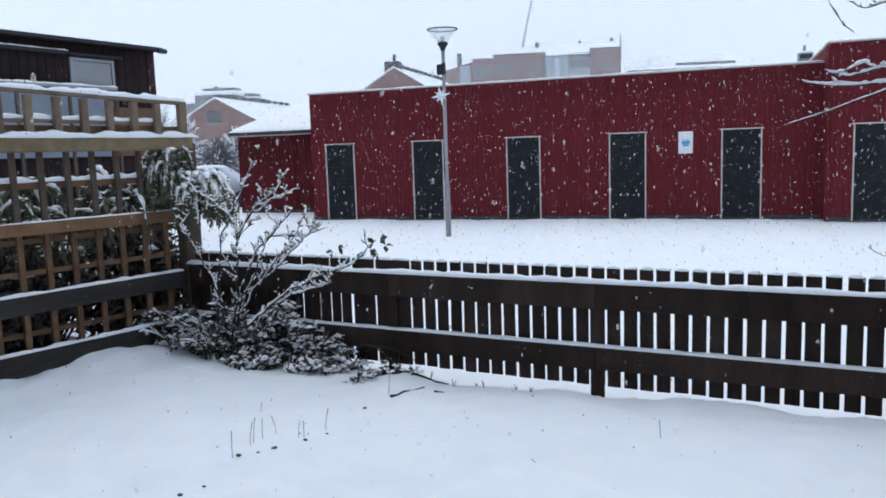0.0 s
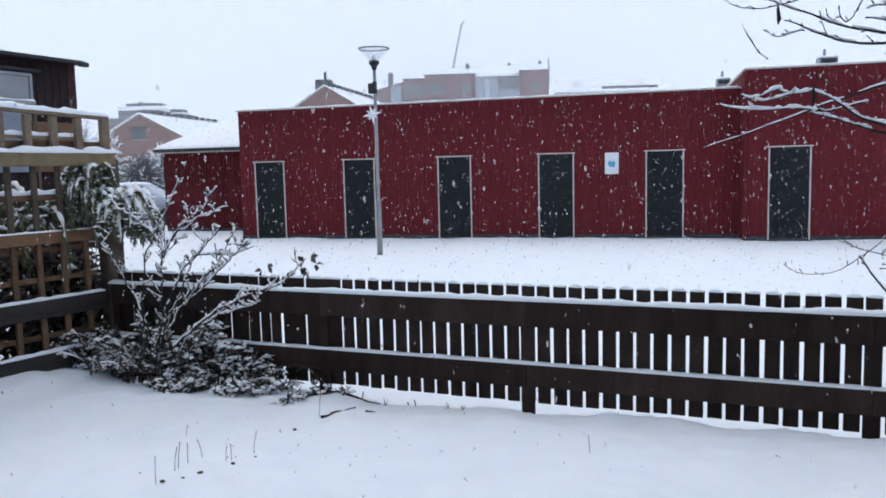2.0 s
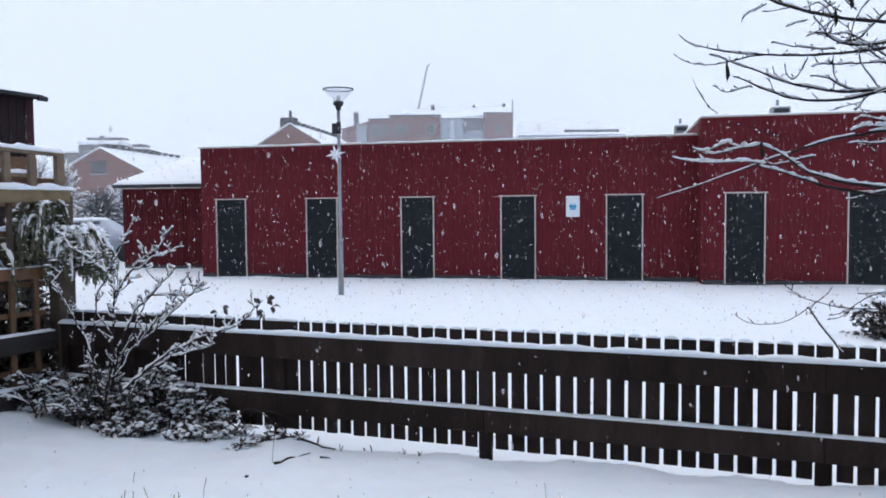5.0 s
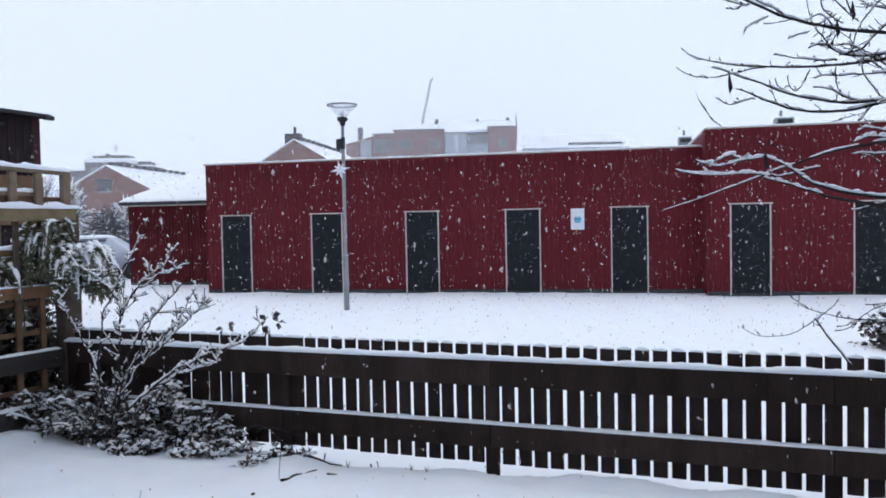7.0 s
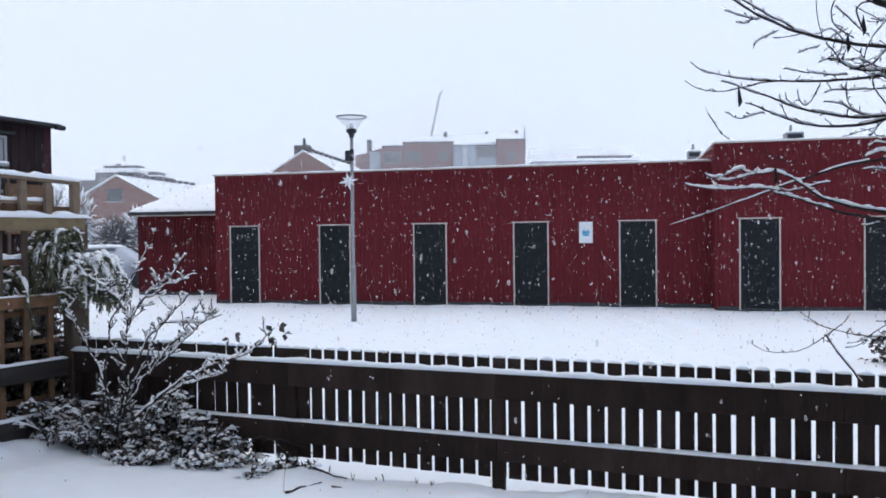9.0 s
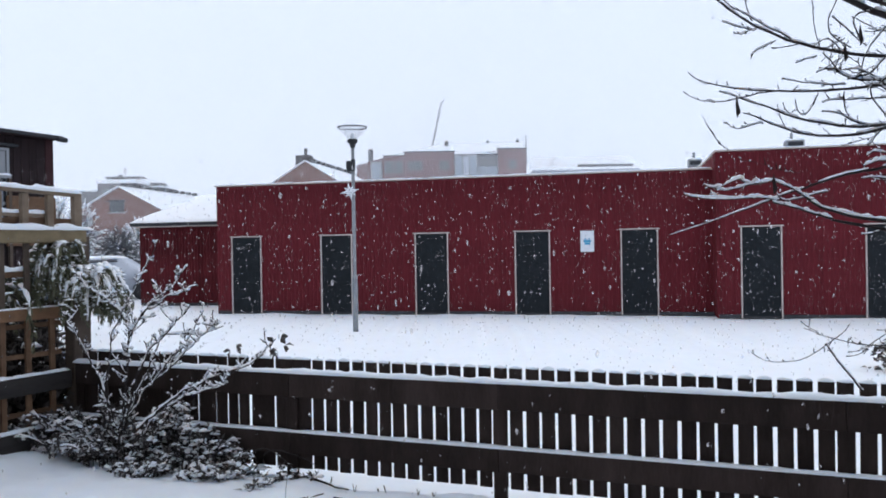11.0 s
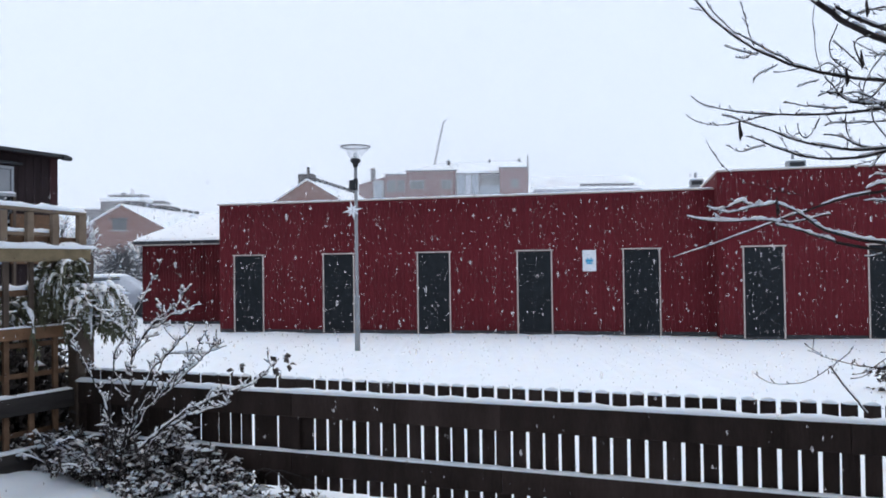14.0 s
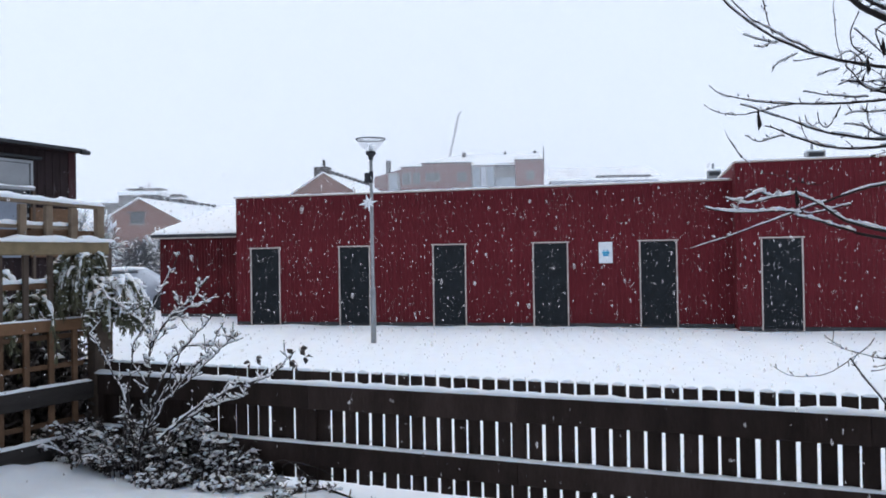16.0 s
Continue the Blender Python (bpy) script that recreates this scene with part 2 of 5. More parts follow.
def build_ground():
    xs, ys = axis(-5.0, 4.5, 0.032), axis(1.6, 7.4, 0.032)
    verts = [(x, y, ground_height(x, y)) for y in ys for x in xs]
    w = len(xs)
    faces = [(j * w + i, j * w + i + 1, (j + 1) * w + i + 1, (j + 1) * w + i) for j in range(len(ys) - 1) for i in range(w - 1)]
    me = bpy.data.meshes.new("ground")
    me.from_pydata(verts, [], faces)
    me.polygons.foreach_set("use_smooth", [True] * len(faces))
    me.materials.append(SNOW)
    tagged(new("ground", me), "garden lawn and open field under smooth fresh snow", "ground", kind="structure")


build_ground()

# ---- the red storage building ----
BUILDING = pose(-5.456, 20.119, 0, 0, 0, -12)
BW = 0.1025  # width of a facade board


def door(parent, s, y, group=None):
    d = part("door", boxed((s + 0.02, y - 0.012, 0.05), (s + 0.80, y + 0.03, 1.97), 0.004), DOOR, parent, "plain black door with narrow white trim")
    for name, lo, hi in (("trim", (s - 0.010, y - 0.035, 0.0), (s + 0.018, y + 0.02, 2.0)), ("trim", (s + 0.802, y - 0.035, 0.0), (s + 0.830, y + 0.02, 2.0)), ("trim", (s - 0.045, y - 0.04, 1.979), (s + 0.865, y + 0.02, 2.006))):
        part(name, boxed(lo, hi, 0.004), WHITE, d)
    return d


def board_mesh(z0, z1, name, mat):
    bm = bmesh.new()
    box(bm, (0.003, -0.022, z0), (BW - 0.006, 0.0, z1), 0.004)
    box(bm, (BW - 0.006, -0.017, z0), (BW + 0.003, 0.0, z1))
    me = bpy.data.meshes.new(name)
    bm.to_mesh(me)
    bm.free()
    me.materials.append(mat)
    return me


def board_row(wall, s0, n, y, z0, z1, openings, turn=0, mat=None):
    """Vertical facade boards, shorter ones over the doors."""
    full, over = board_mesh(z0, z1, "board", mat or RED), board_mesh(2.0, z1, "board", mat or RED)
    for k in range(n):
        s = s0 + k * BW
        above = any(a - 0.03 < s < b - 0.05 for a, b in openings)
        ob = new("board", over if above else full)
        ob.parent = wall
        ob.matrix_local = pose(s, y, 0) if not turn else pose(turn, y - (s - s0), 0, 0, 0, -90)


def red_building():
    b = thing("storage_building", "long flat-roofed storage building clad in dark red boards", "building", BUILDING)
    doors = [-0.39 + 2.46 * k for k in range(5)]
    wall = part("wall", boxed((-0.82, 0.0, 0), (11.7, 7.0, 3.30)), RED, b, "dark red board facade with a row of black doors")
    part("plinth", boxed((-0.80, -0.012, 0), (11.48, 0.004, 0.09)), PLINTH, b)
    s0 = -0.39 - 4 * BW
    for s in doors:
        door(b, s, -0.012)
    board_row(wall, s0, 120, 0.0, 0.09, 3.30, [(s, s + 0.82) for s in doors])
    part("flashing", boxed((-0.86, -0.05, 3.305), (11.46, 0.2, 3.335), 0.005), WHITE, b, "thin pale metal roof edge")
    part("roof_snow", snow_strip((-0.86, 0.06, 3.335), (11.45, 0.06, 3.335), 0.22, 0.022, 0.12), SNOW, b, smooth=True)
    part("roof", boxed((-0.8, 0.15, 3.26), (11.6, 6.9, 3.33)), SNOW, b)
    # the higher end section, set forward
    end = part("wall", boxed((11.5, -0.62, 0), (22.0, 7.0, 3.62)), RED, b, "higher forward end section in red boards")
    doors2 = [11.98 + 2.46 * k for k in range(4)]
    for s in doors2:
        door(b, s, -0.632)
    board_row(end, 11.98 - 4 * BW, 100, -0.62, 0.09, 3.62, [(s, s + 0.82) for s in doors2])
    board_row(end, 0, 6, 0.0, 0.09, 3.62, [], turn=11.5)
    part("plinth", boxed((11.52, -0.63, 0), (22.0, -0.616, 0.09)), PLINTH, b)
    part("flashing", boxed((11.46, -0.67, 3.625), (22.0, -0.4, 3.655), 0.005), WHITE, b, "thin pale metal roof edge")
    part("flashing", boxed((11.46, -0.4, 3.625), (11.7, 6.9, 3.655), 0.005), WHITE, b, "thin pale metal roof edge")
    part("roof_snow", snow_strip((11.46, -0.56, 3.655), (22.0, -0.56, 3.655), 0.22, 0.022, 0.12), SNOW, b, smooth=True)
    part("roof_snow", snow_strip((11.56, -0.5, 3.655), (11.56, 6.8, 3.655), 0.2, 0.035, 0.2), SNOW, b, smooth=True)
    part("roof", boxed((11.6, -0.3, 3.58), (21.9, 6.9, 3.65)), SNOW, b)
    # the low wing set back
    wing = part("wall", boxed((-4.85, 2.6, 0), (-0.6, 6.5, 2.38)), RED_WING, b, "low wing with a snow-covered roof")
    board_row(wing, -4.86, 40, 2.6, 0.09, 2.38, [], mat=RED_WING)
    part("plinth", boxed((-4.85, 2.588, 0), (-0.82, 2.602, 0.09)), PLINTH, b)
    part("fascia", boxed((-5.0, 2.40, 2.375), (-0.84, 2.50, 2.41), 0.005), WHITE, b, "pale eaves board")
    bm = bmesh.new()
    for k in range(70):
        x = -5.02 + k * 0.06
        box(bm, (x, 2.34, 2.42 - 0.012 * (k % 2)), (x + 0.06, 2.5, 2.505))
    part("roof_sheet", bm, DARK_METAL, b, "corrugated metal eaves edge")
    bm = bmesh.new()
    rows = 16
    grid = [[bm.verts.new((-5.04 + 4.22 * i / 30, 2.36 + 4.3 * j / rows, 2.51 + 4.3 * j / rows * 0.25 + 0.04 * min(1, j) + 0.015 * noise.noise(Vector((i * 0.3, j * 0.4, 0))))) for i in range(31)] for j in range(rows + 1)]
    for j in range(rows):
        for i in range(30):
            bm.faces.new((grid[j][i], grid[j][i + 1], grid[j + 1][i + 1], grid[j + 1][i]))
    r = bmesh.ops.extrude_face_region(bm, geom=bm.faces[:])
    for v in r["geom"]:
        if isinstance(v, bmesh.types.BMVert):
            v.co.z -= 0.008
    bmesh.ops.recalc_face_normals(bm, faces=bm.faces)
    part("roof_snow", bm, SNOW, b, smooth=True)
    # sign beside the fourth door
    sign = part("sign", boxed((8.53, -0.05, 1.485), (8.84, -0.024, 1.975), 0.004), SIGN_WHITE, b, "white notice board with a blue pictogram")
    bm = bmesh.new()
    box(bm, (8.60, -0.056, 1.70), (8.77, -0.050, 1.76))
    box(bm, (8.63, -0.056, 1.77), (8.66, -0.050, 1.80))
    box(bm, (8.71, -0.056, 1.77), (8.74, -0.050, 1.80))
    box(bm, (8.62, -0.056, 1.65), (8.75, -0.050, 1.69))
    part("pictogram", bm, SIGN_BLUE, sign, "pale blue pictogram")
    for x, y, w, z in ((11.22, 3.2, 0.34, 3.74), (13.46, 2.2, 0.42, 4.02)):
        vent = part("roof_vent", boxed((x, y, 3.3), (x + w, y + 0.4, z + 0.12), 0.01), STEEL, b, "small grey roof vent")
        part("louvre", boxed((x + 0.04, y - 0.012, z - 0.02), (x + w - 0.04, y + 0.01, z + 0.08)), DARK_METAL, vent)
        part("pipe", tube(bmesh.new(), [Vector((x + 0.15, y + 0.2, z)), Vector((x + 0.15, y + 0.2, z + 0.32))], [0.035, 0.035], 8), STEEL, vent)
        part("snow", snow_strip((x, y + 0.2, z + 0.12), (x + w, y + 0.2, z + 0.12), 0.4, 0.05), SNOW, vent, smooth=True)


red_building()


# ---- street lamp with a star ----
def street_lamp():
    lamp = thing("street_lamp", "grey steel street lamp with a flared glass head", "street lamp", pose(-2.047, 15.552, 0))
    part("pole", spin([(0.055, -0.1), (0.055, 1.05), (0.05, 1.1), (0.036, 1.12), (0.034, 3.72)], 16), STEEL, lamp, smooth=True)
    part("collar", spin([(0.04, 3.20), (0.045, 3.21), (0.045, 3.42), (0.04, 3.43)], 16), DARK_METAL, lamp, "dark collar")
    part("junction_box", boxed((-0.13, -0.05, 3.20), (-0.035, 0.05, 3.40), 0.01), DARK_METAL, lamp, "small dark junction box")
    head = part("head", spin([(0.045, 3.66), (0.06, 3.74), (0.10, 3.76), (0.105, 3.81), (0.09, 3.83)], 20), DARK_METAL, lamp, "dark lamp holder", smooth=True)
    glass = part("glass_cone", spin([(0.09, 3.82), (0.16, 3.90), (0.225, 3.97), (0.285, 4.045), (0.285, 4.06), (0.21, 3.975), (0.08, 3.84)], 28), FROSTED, lamp, "frosted flared glass cone", smooth=True)
    part("rim", spin([(0.286, 4.056), (0.303, 4.058), (0.303, 4.076), (0.286, 4.078), (0.286, 4.056)], 32, False), DARK_METAL, lamp, "thin dark rim")
    part("lid", spin([(0.284, 4.064), (0.284, 4.070), (0.15, 4.082), (0.02, 4.086)], 32), FROSTED, lamp, "clear glass lid", smooth=True)
    part("bulb", spin([(0.02, 3.83), (0.045, 3.86), (0.045, 3.93), (0.02, 3.96)], 14), SIGN_WHITE, lamp, "unlit white bulb", smooth=True)
    # snow-caught star ornament on the pole
    bm = bmesh.new()
    for k in range(8):
        a = math.pi * k / 4 + 0.2
        d = Vector((math.cos(a), 0, math.sin(a)))
        q = Vector((-d.z, 0, d.x))
        m = 0.20 if k % 2 == 0 else 0.14
        tip = [bm.verts.new(c) for c in (d * m, q * 0.045, -q * 0.045, Vector((0, -0.045, 0)), Vector((0, 0.02, 0)))]
        for f in ((0, 1, 3), (0, 3, 2), (0, 4, 1), (0, 2, 4)):
            bm.faces.new([tip[i] for i in f])
    bmesh.ops.recalc_face_normals(bm, faces=bm.faces)
    star = link("star_ornament", bm, SIGN_WHITE)
    star.matrix_world = pose(-2.11, 15.48, 2.79)
    tagged(star, "white eight-pointed star ornament hung on the lamp post", "ornament")


street_lamp()


# ---- picket fence ----
def fence():
    m = Matrix.Translation((FENCE_AT.x, FENCE_AT.y, 0)) @ pose(0, 0, 0, 0, 0, math.degrees(math.atan2(-0.339, 0.941)))
    f = thing("picket_fence", "low black-brown picket fence with snow on rails and tips", "fence", m)
    rng = random.Random(4)
    lo, hi = -3.70, 4.3
    posts = [lo + 0.02, -1.616, 0.0, 2.085, 4.24]
    for s in posts:
        part("post", boxed((s - 0.047, -0.030, -0.30), (s + 0.047, 0.0, 0.76), 0.006), FENCE, f, "square dark post")
    for z0, z1, deep in ((0.588, 0.766, 0.029), (0.168, 0.330, 0.014)):
        for a, b in zip(posts, posts[1:]):
            rail = part("rail", boxed((a + 0.001, -0.062, z0 + rng.uniform(-0.004, 0.004)), (b - 0.001, -0.031, z1), 0.005), FENCE, f)
        cap = part("rail_snow", snow_strip((lo, -0.035, z1 - 0.002), (hi, -0.035, z1 - 0.002), 0.066, deep, 0.03, 0.22), SNOW, f, "thin ridge of snow", smooth=True)
    # older, closer boards near the corner, evenly spaced ones beyond
    gaps = [-3.66, -3.50, -3.33, -3.17, -3.00, -2.85, -2.685, -2.484, -2.314, -2.203, -2.105, -1.997, -1.776, -1.616, -1.456]
    wide = {-2.484: 0.0045, -2.314: 0.0055, -2.105: 0.005, -2.203: 0.007, -1.997: 0.013, -1.776: 0.0095, -1.616: 0.001, -1.456: 0.0095}
    slots = [(p, q, wide.get(p, 0.0035), wide.get(q, 0.0035)) for p, q in zip(gaps, gaps[1:])]
    slots += [(-1.456 + 0.1077 * k, -1.456 + 0.1077 * (k + 1), 0.0100, 0.0100) for k in range(13)]
    slots += [(-0.0557 + 0.1101 * k, -0.0557 + 0.1101 * (k + 1), 0.0105, 0.0105) for k in range(39)]
    for p, q, g, e in slots:
        b = part("picket", boxed((p + g, 0.002, 0.046 + rng.uniform(-0.006, 0.006)), (q - e, 0.016, 0.862 + rng.uniform(-0.007, 0.007)), 0.003), FENCE, f)
        b.matrix_local = pose(rng.uniform(-0.002, 0.002), 0, 0) @ Matrix.Translation((p, 0, 0)) @ pose(0, 0, 0, 0, rng.uniform(-0.3, 0.3), 0) @ Matrix.Translation((-p, 0, 0))
        part("snow_cap", snow_strip((p + g + 0.002, 0.012, 0.86), (q - e - 0.002, 0.012, 0.858), 0.03, 0.019, 0.022, 0.25), SNOW, f, smooth=True)


fence()

# ---- trellis screen between the gardens ----
TRELLIS = pose(-3.257, 6.56, 0, 0, 0, 180 + 61.5)  # its own x axis runs from the corner post towards the house


def trellis():
    t = thing("trellis_screen", "tall wooden trellis screen of weathered pine with snowy rails", "trellis", TRELLIS)
    L = 2.75
    part("corner_post", boxed((-0.13, -0.05, -0.1), (0.04, 0.07, 1.82), 0.008), DARKPOST, t, "dark brown square corner post")
    part("end_post", boxed((L, -0.05, -0.1), (L + 0.1, 0.05, 2.2), 0.008), TAN, t)
    part("beam", boxed((-0.10, -0.03, 1.765), (L, 0.075, 1.875), 0.008), TAN, t, "thick pale top beam")
    part("rail", boxed((0.10, 0.03, 1.148), (L, 0.07, 1.245), 0.006), ORANGE, t, "orange-brown middle rail")
    part("board", boxed((0.06, 0.035, 0.56), (L, 0.07, 0.708), 0.006), GREYWOOD, t, "grey weathered board")
    part("board", boxed((0.20, 0.035, 0.10), (L, 0.07, 0.278), 0.006), GREYWOOD, t, "grey weathered board")
    for z, d, x0, w in ((1.875, 0.042, -0.16, 0.12), (1.245, 0.009, 0.12, 0.05), (0.708, 0.02, 0.08, 0.045), (0.278, 0.022, 0.24, 0.045)):
        y = 0.022 if z > 1.8 else 0.05
        part("rail_snow", snow_strip((x0, y, z - 0.002), (L, y, z - 0.002), w, d, 0.035, 0.35), SNOW, t, smooth=True)
    # lattice
    x = 0.20
    k = 0
    while x < L - 0.05:
        part("lattice_upright", boxed((x - 0.022, 0.0, 1.16), (x + 0.022, 0.029, 1.764), 0.003), DARKPOST, t, "grey-brown upright under the beam")
        part("lattice_upright", boxed((x - 0.022, 0.0, 0.12), (x + 0.022, 0.029, 1.155), 0.003), SLAT, t)
        b = 0.21 + 0.217 * k
        part("baluster", boxed((b - 0.029, 0.005, 1.876), (b + 0.029, 0.05, 2.15 + 0.03 * b), 0.004), SILVERED, t)
        x += 0.207
        k += 1
    for z in (0.40, 0.86, 1.10):
        part("lattice_slat", boxed((0.10, -0.022, z - 0.02), (L, -0.001, z + 0.02), 0.003), SLAT, t)
    part("baluster", boxed((-0.07, 0.0, 1.876), (-0.0, 0.055, 2.155), 0.003), SILVERED, t)
    for z, s, x0, y0, y1, d in ((2.15, 0.038, -0.07, -0.004, 0.056, 0.034), (1.972, 0.012, 0.19, -0.036, 0.003, 0.03)):
        bm = boxed((x0, y0, z), (L, y1, z + 0.03), 0.003)
        for v in bm.verts:
            v.co.z += s * (v.co.x + 0.07)
        part("top_rail", bm, SILVERED, t)
        y = (y0 + y1) / 2
        part("rail_snow", snow_strip((x0, y, z + 0.03 + s * (x0 + 0.07)), (L, y, z + 0.03 + s * (L + 0.07)), y1 - y0, d, 0.035, 0.35), SNOW, t, smooth=True)
    part("board", boxed((-0.06, -0.03, 1.878), (L, -0.012, 1.968), 0.003), SLAT, t, "brown board behind the balusters")
    part("lattice_slat", boxed((0.02, -0.06, 1.49), (L, -0.03, 1.545), 0.003), SLAT, t)
    part("rail_snow", snow_strip((0.04, -0.045, 1.543), (L, -0.045, 1.543), 0.05, 0.035, 0.035, 0.5), SNOW, t, smooth=True)


trellis()


# ---- unseen house behind the viewer, added to shade the garden ----
def shading_house():
    h = thing("unseen_house", "unseen house wall and eave added to shade the garden", "house", pose(0, -0.95, 0))
    part("wall", boxed((-12, -8, 0), (12, 0, 9.0)), RENDER, h, "pale unseen wall that blocks sky and bounces light")
    part("eave", boxed((-12.2, -8.2, 9.0), (12.2, 0.6, 9.2), 0.02), DARKPOST, h)
    # Unseen canopy, added only to darken the near lawn.
    part("canopy", boxed((-6.0, 0.0, 2.75), (6.0, 1.9, 2.85), 0.01), DARKPOST, h)


shading_house()


# ---- the neighbour's house beyond the trellis ----
def neighbour_house():
    h = thing("neighbour_house", "dark-clad house with a snowy low roof and red corner board", "house", pose(-7.31, 14.0, 0, 0, 0, 246))
    L = 9.0
    part("wall", boxed((0.0, -7, 0), (L, 0.0, 3.70)), DARK_WALL, h)
    for k in range(60):
        part("cladding_board", boxed((0.15 * k + 0.002, 0.0, 0.0), (0.15 * k + 0.147, 0.022, 3.69), 0.003), DARK_WALL, h)
    part("corner_board", boxed((-0.03, -0.16, 0), (0.13, 0.035, 3.70), 0.006), RED_TRIM, h, "red painted corner board")
    roof = part("roof", boxed((-0.06, -7.3, 3.70), (L, 0.22, 3.75), 0.01), DARK_WALL, h, "low roof with dark eaves")
    part("fascia", boxed((-0.08, 0.22, 3.705), (L, 0.25, 3.765), 0.005), DARK_METAL, roof)
    part("gutter_end", tube(bmesh.new(), [Vector((-0.13, 0.25, 3.70)), Vector((0.05, 0.25, 3.70))], [0.045, 0.045], 10), DARK_METAL, roof)
    part("roof_snow", snow_strip((-0.05, 0.0, 3.75), (L, 0.0, 3.75), 0.45, 0.035, 0.15), SNOW, h, smooth=True)
    part("roof_snow", boxed((-0.05, -7.2, 3.75), (L, 0.1, 3.78), 0.01), SNOW, h)
    for s0 in (0.90, 3.6):
        w = part("window", boxed((s0, 0.0, 2.55), (s0 + 0.74, 0.03, 3.42), 0.005), GLASS_DARK, h, "window with pale grey frame and lowered blind")
        for lo, hi in (((s0 - 0.05, 0.0, 2.5), (s0 + 0.0, 0.06, 3.47)), ((s0 + 0.74, 0.0, 2.5), (s0 + 0.79, 0.06, 3.47)), ((s0, 0.0, 3.42), (s0 + 0.74, 0.06, 3.47)), ((s0, 0.0, 2.5), (s0 + 0.74, 0.06, 2.55))):
            part("frame", boxed(lo, hi, 0.004), PLASTER, w, "pale grey frame")
        part("blind", boxed((s0 + 0.01, 0.031, 2.95), (s0 + 0.73, 0.036, 3.41)), PLASTER, w, "grey blind")
    part("awning_box", boxed((1.75, 0.0, 3.50), (5.2, 0.13, 3.56), 0.015), DARK_METAL, h, "slim dark awning cassette")
    part("blind_box", boxed((0.70, 0.0, 3.50), (1.72, 0.10, 3.55), 0.01), DARK_METAL, h, "dark box over the window")
    part("snow", snow_strip((1.75, 0.07, 3.56), (5.2, 0.07, 3.56), 0.11, 0.02), SNOW, h, smooth=True)
    part("balcony_panel", boxed((1.0, 0.075, 1.8), (5.5, 0.09, 2.86), 0.004), BALCONY_GLASS, h, "grey-blue balcony screen")
    part("balcony_side", boxed((0.0, 0.06, 1.8), (0.94, 0.11, 2.66), 0.006), SLAT, h, "brown boarded balcony end")
    part("balcony_rail", boxed((0.86, 0.07, 2.95), (5.5, 0.12, 3.0), 0.005), PLASTER, h, "balcony rail under snow")
    part("snow", snow_strip((0.86, 0.095, 3.0), (5.5, 0.095, 3.0), 0.06, 0.03), SNOW, h, smooth=True)
    for k in range(6):
        part("balcony_post", boxed((0.86 + 0.9 * k, 0.07, 0), (0.91 + 0.9 * k, 0.12, 2.95)), DARKPOST, h)


neighbour_house()


# ---- distant houses ----
def windows(parent, specs, y, proud=0.06):
    for x, z, w, hh in specs:
        win = part("window", boxed((x, y - 0.02, z), (x + w, y + 0.02, z + hh)), GLASS_FAR, parent)
        for lo, hi in (((x - 0.1, y - proud, z - 0.1), (x, y + 0.02, z + hh + 0.1)), ((x + w, y - proud, z - 0.1), (x + w + 0.1, y + 0.02, z + hh + 0.1)), ((x, y - proud, z + hh), (x + w, y + 0.02, z + hh + 0.1)), ((x, y - proud, z - 0.1), (x + w, y + 0.02, z)), ((x + w / 2 - 0.04, y - proud, z), (x + w / 2 + 0.04, y + 0.02, z + hh))):
            part("frame", boxed(lo, hi), PLASTER, win)


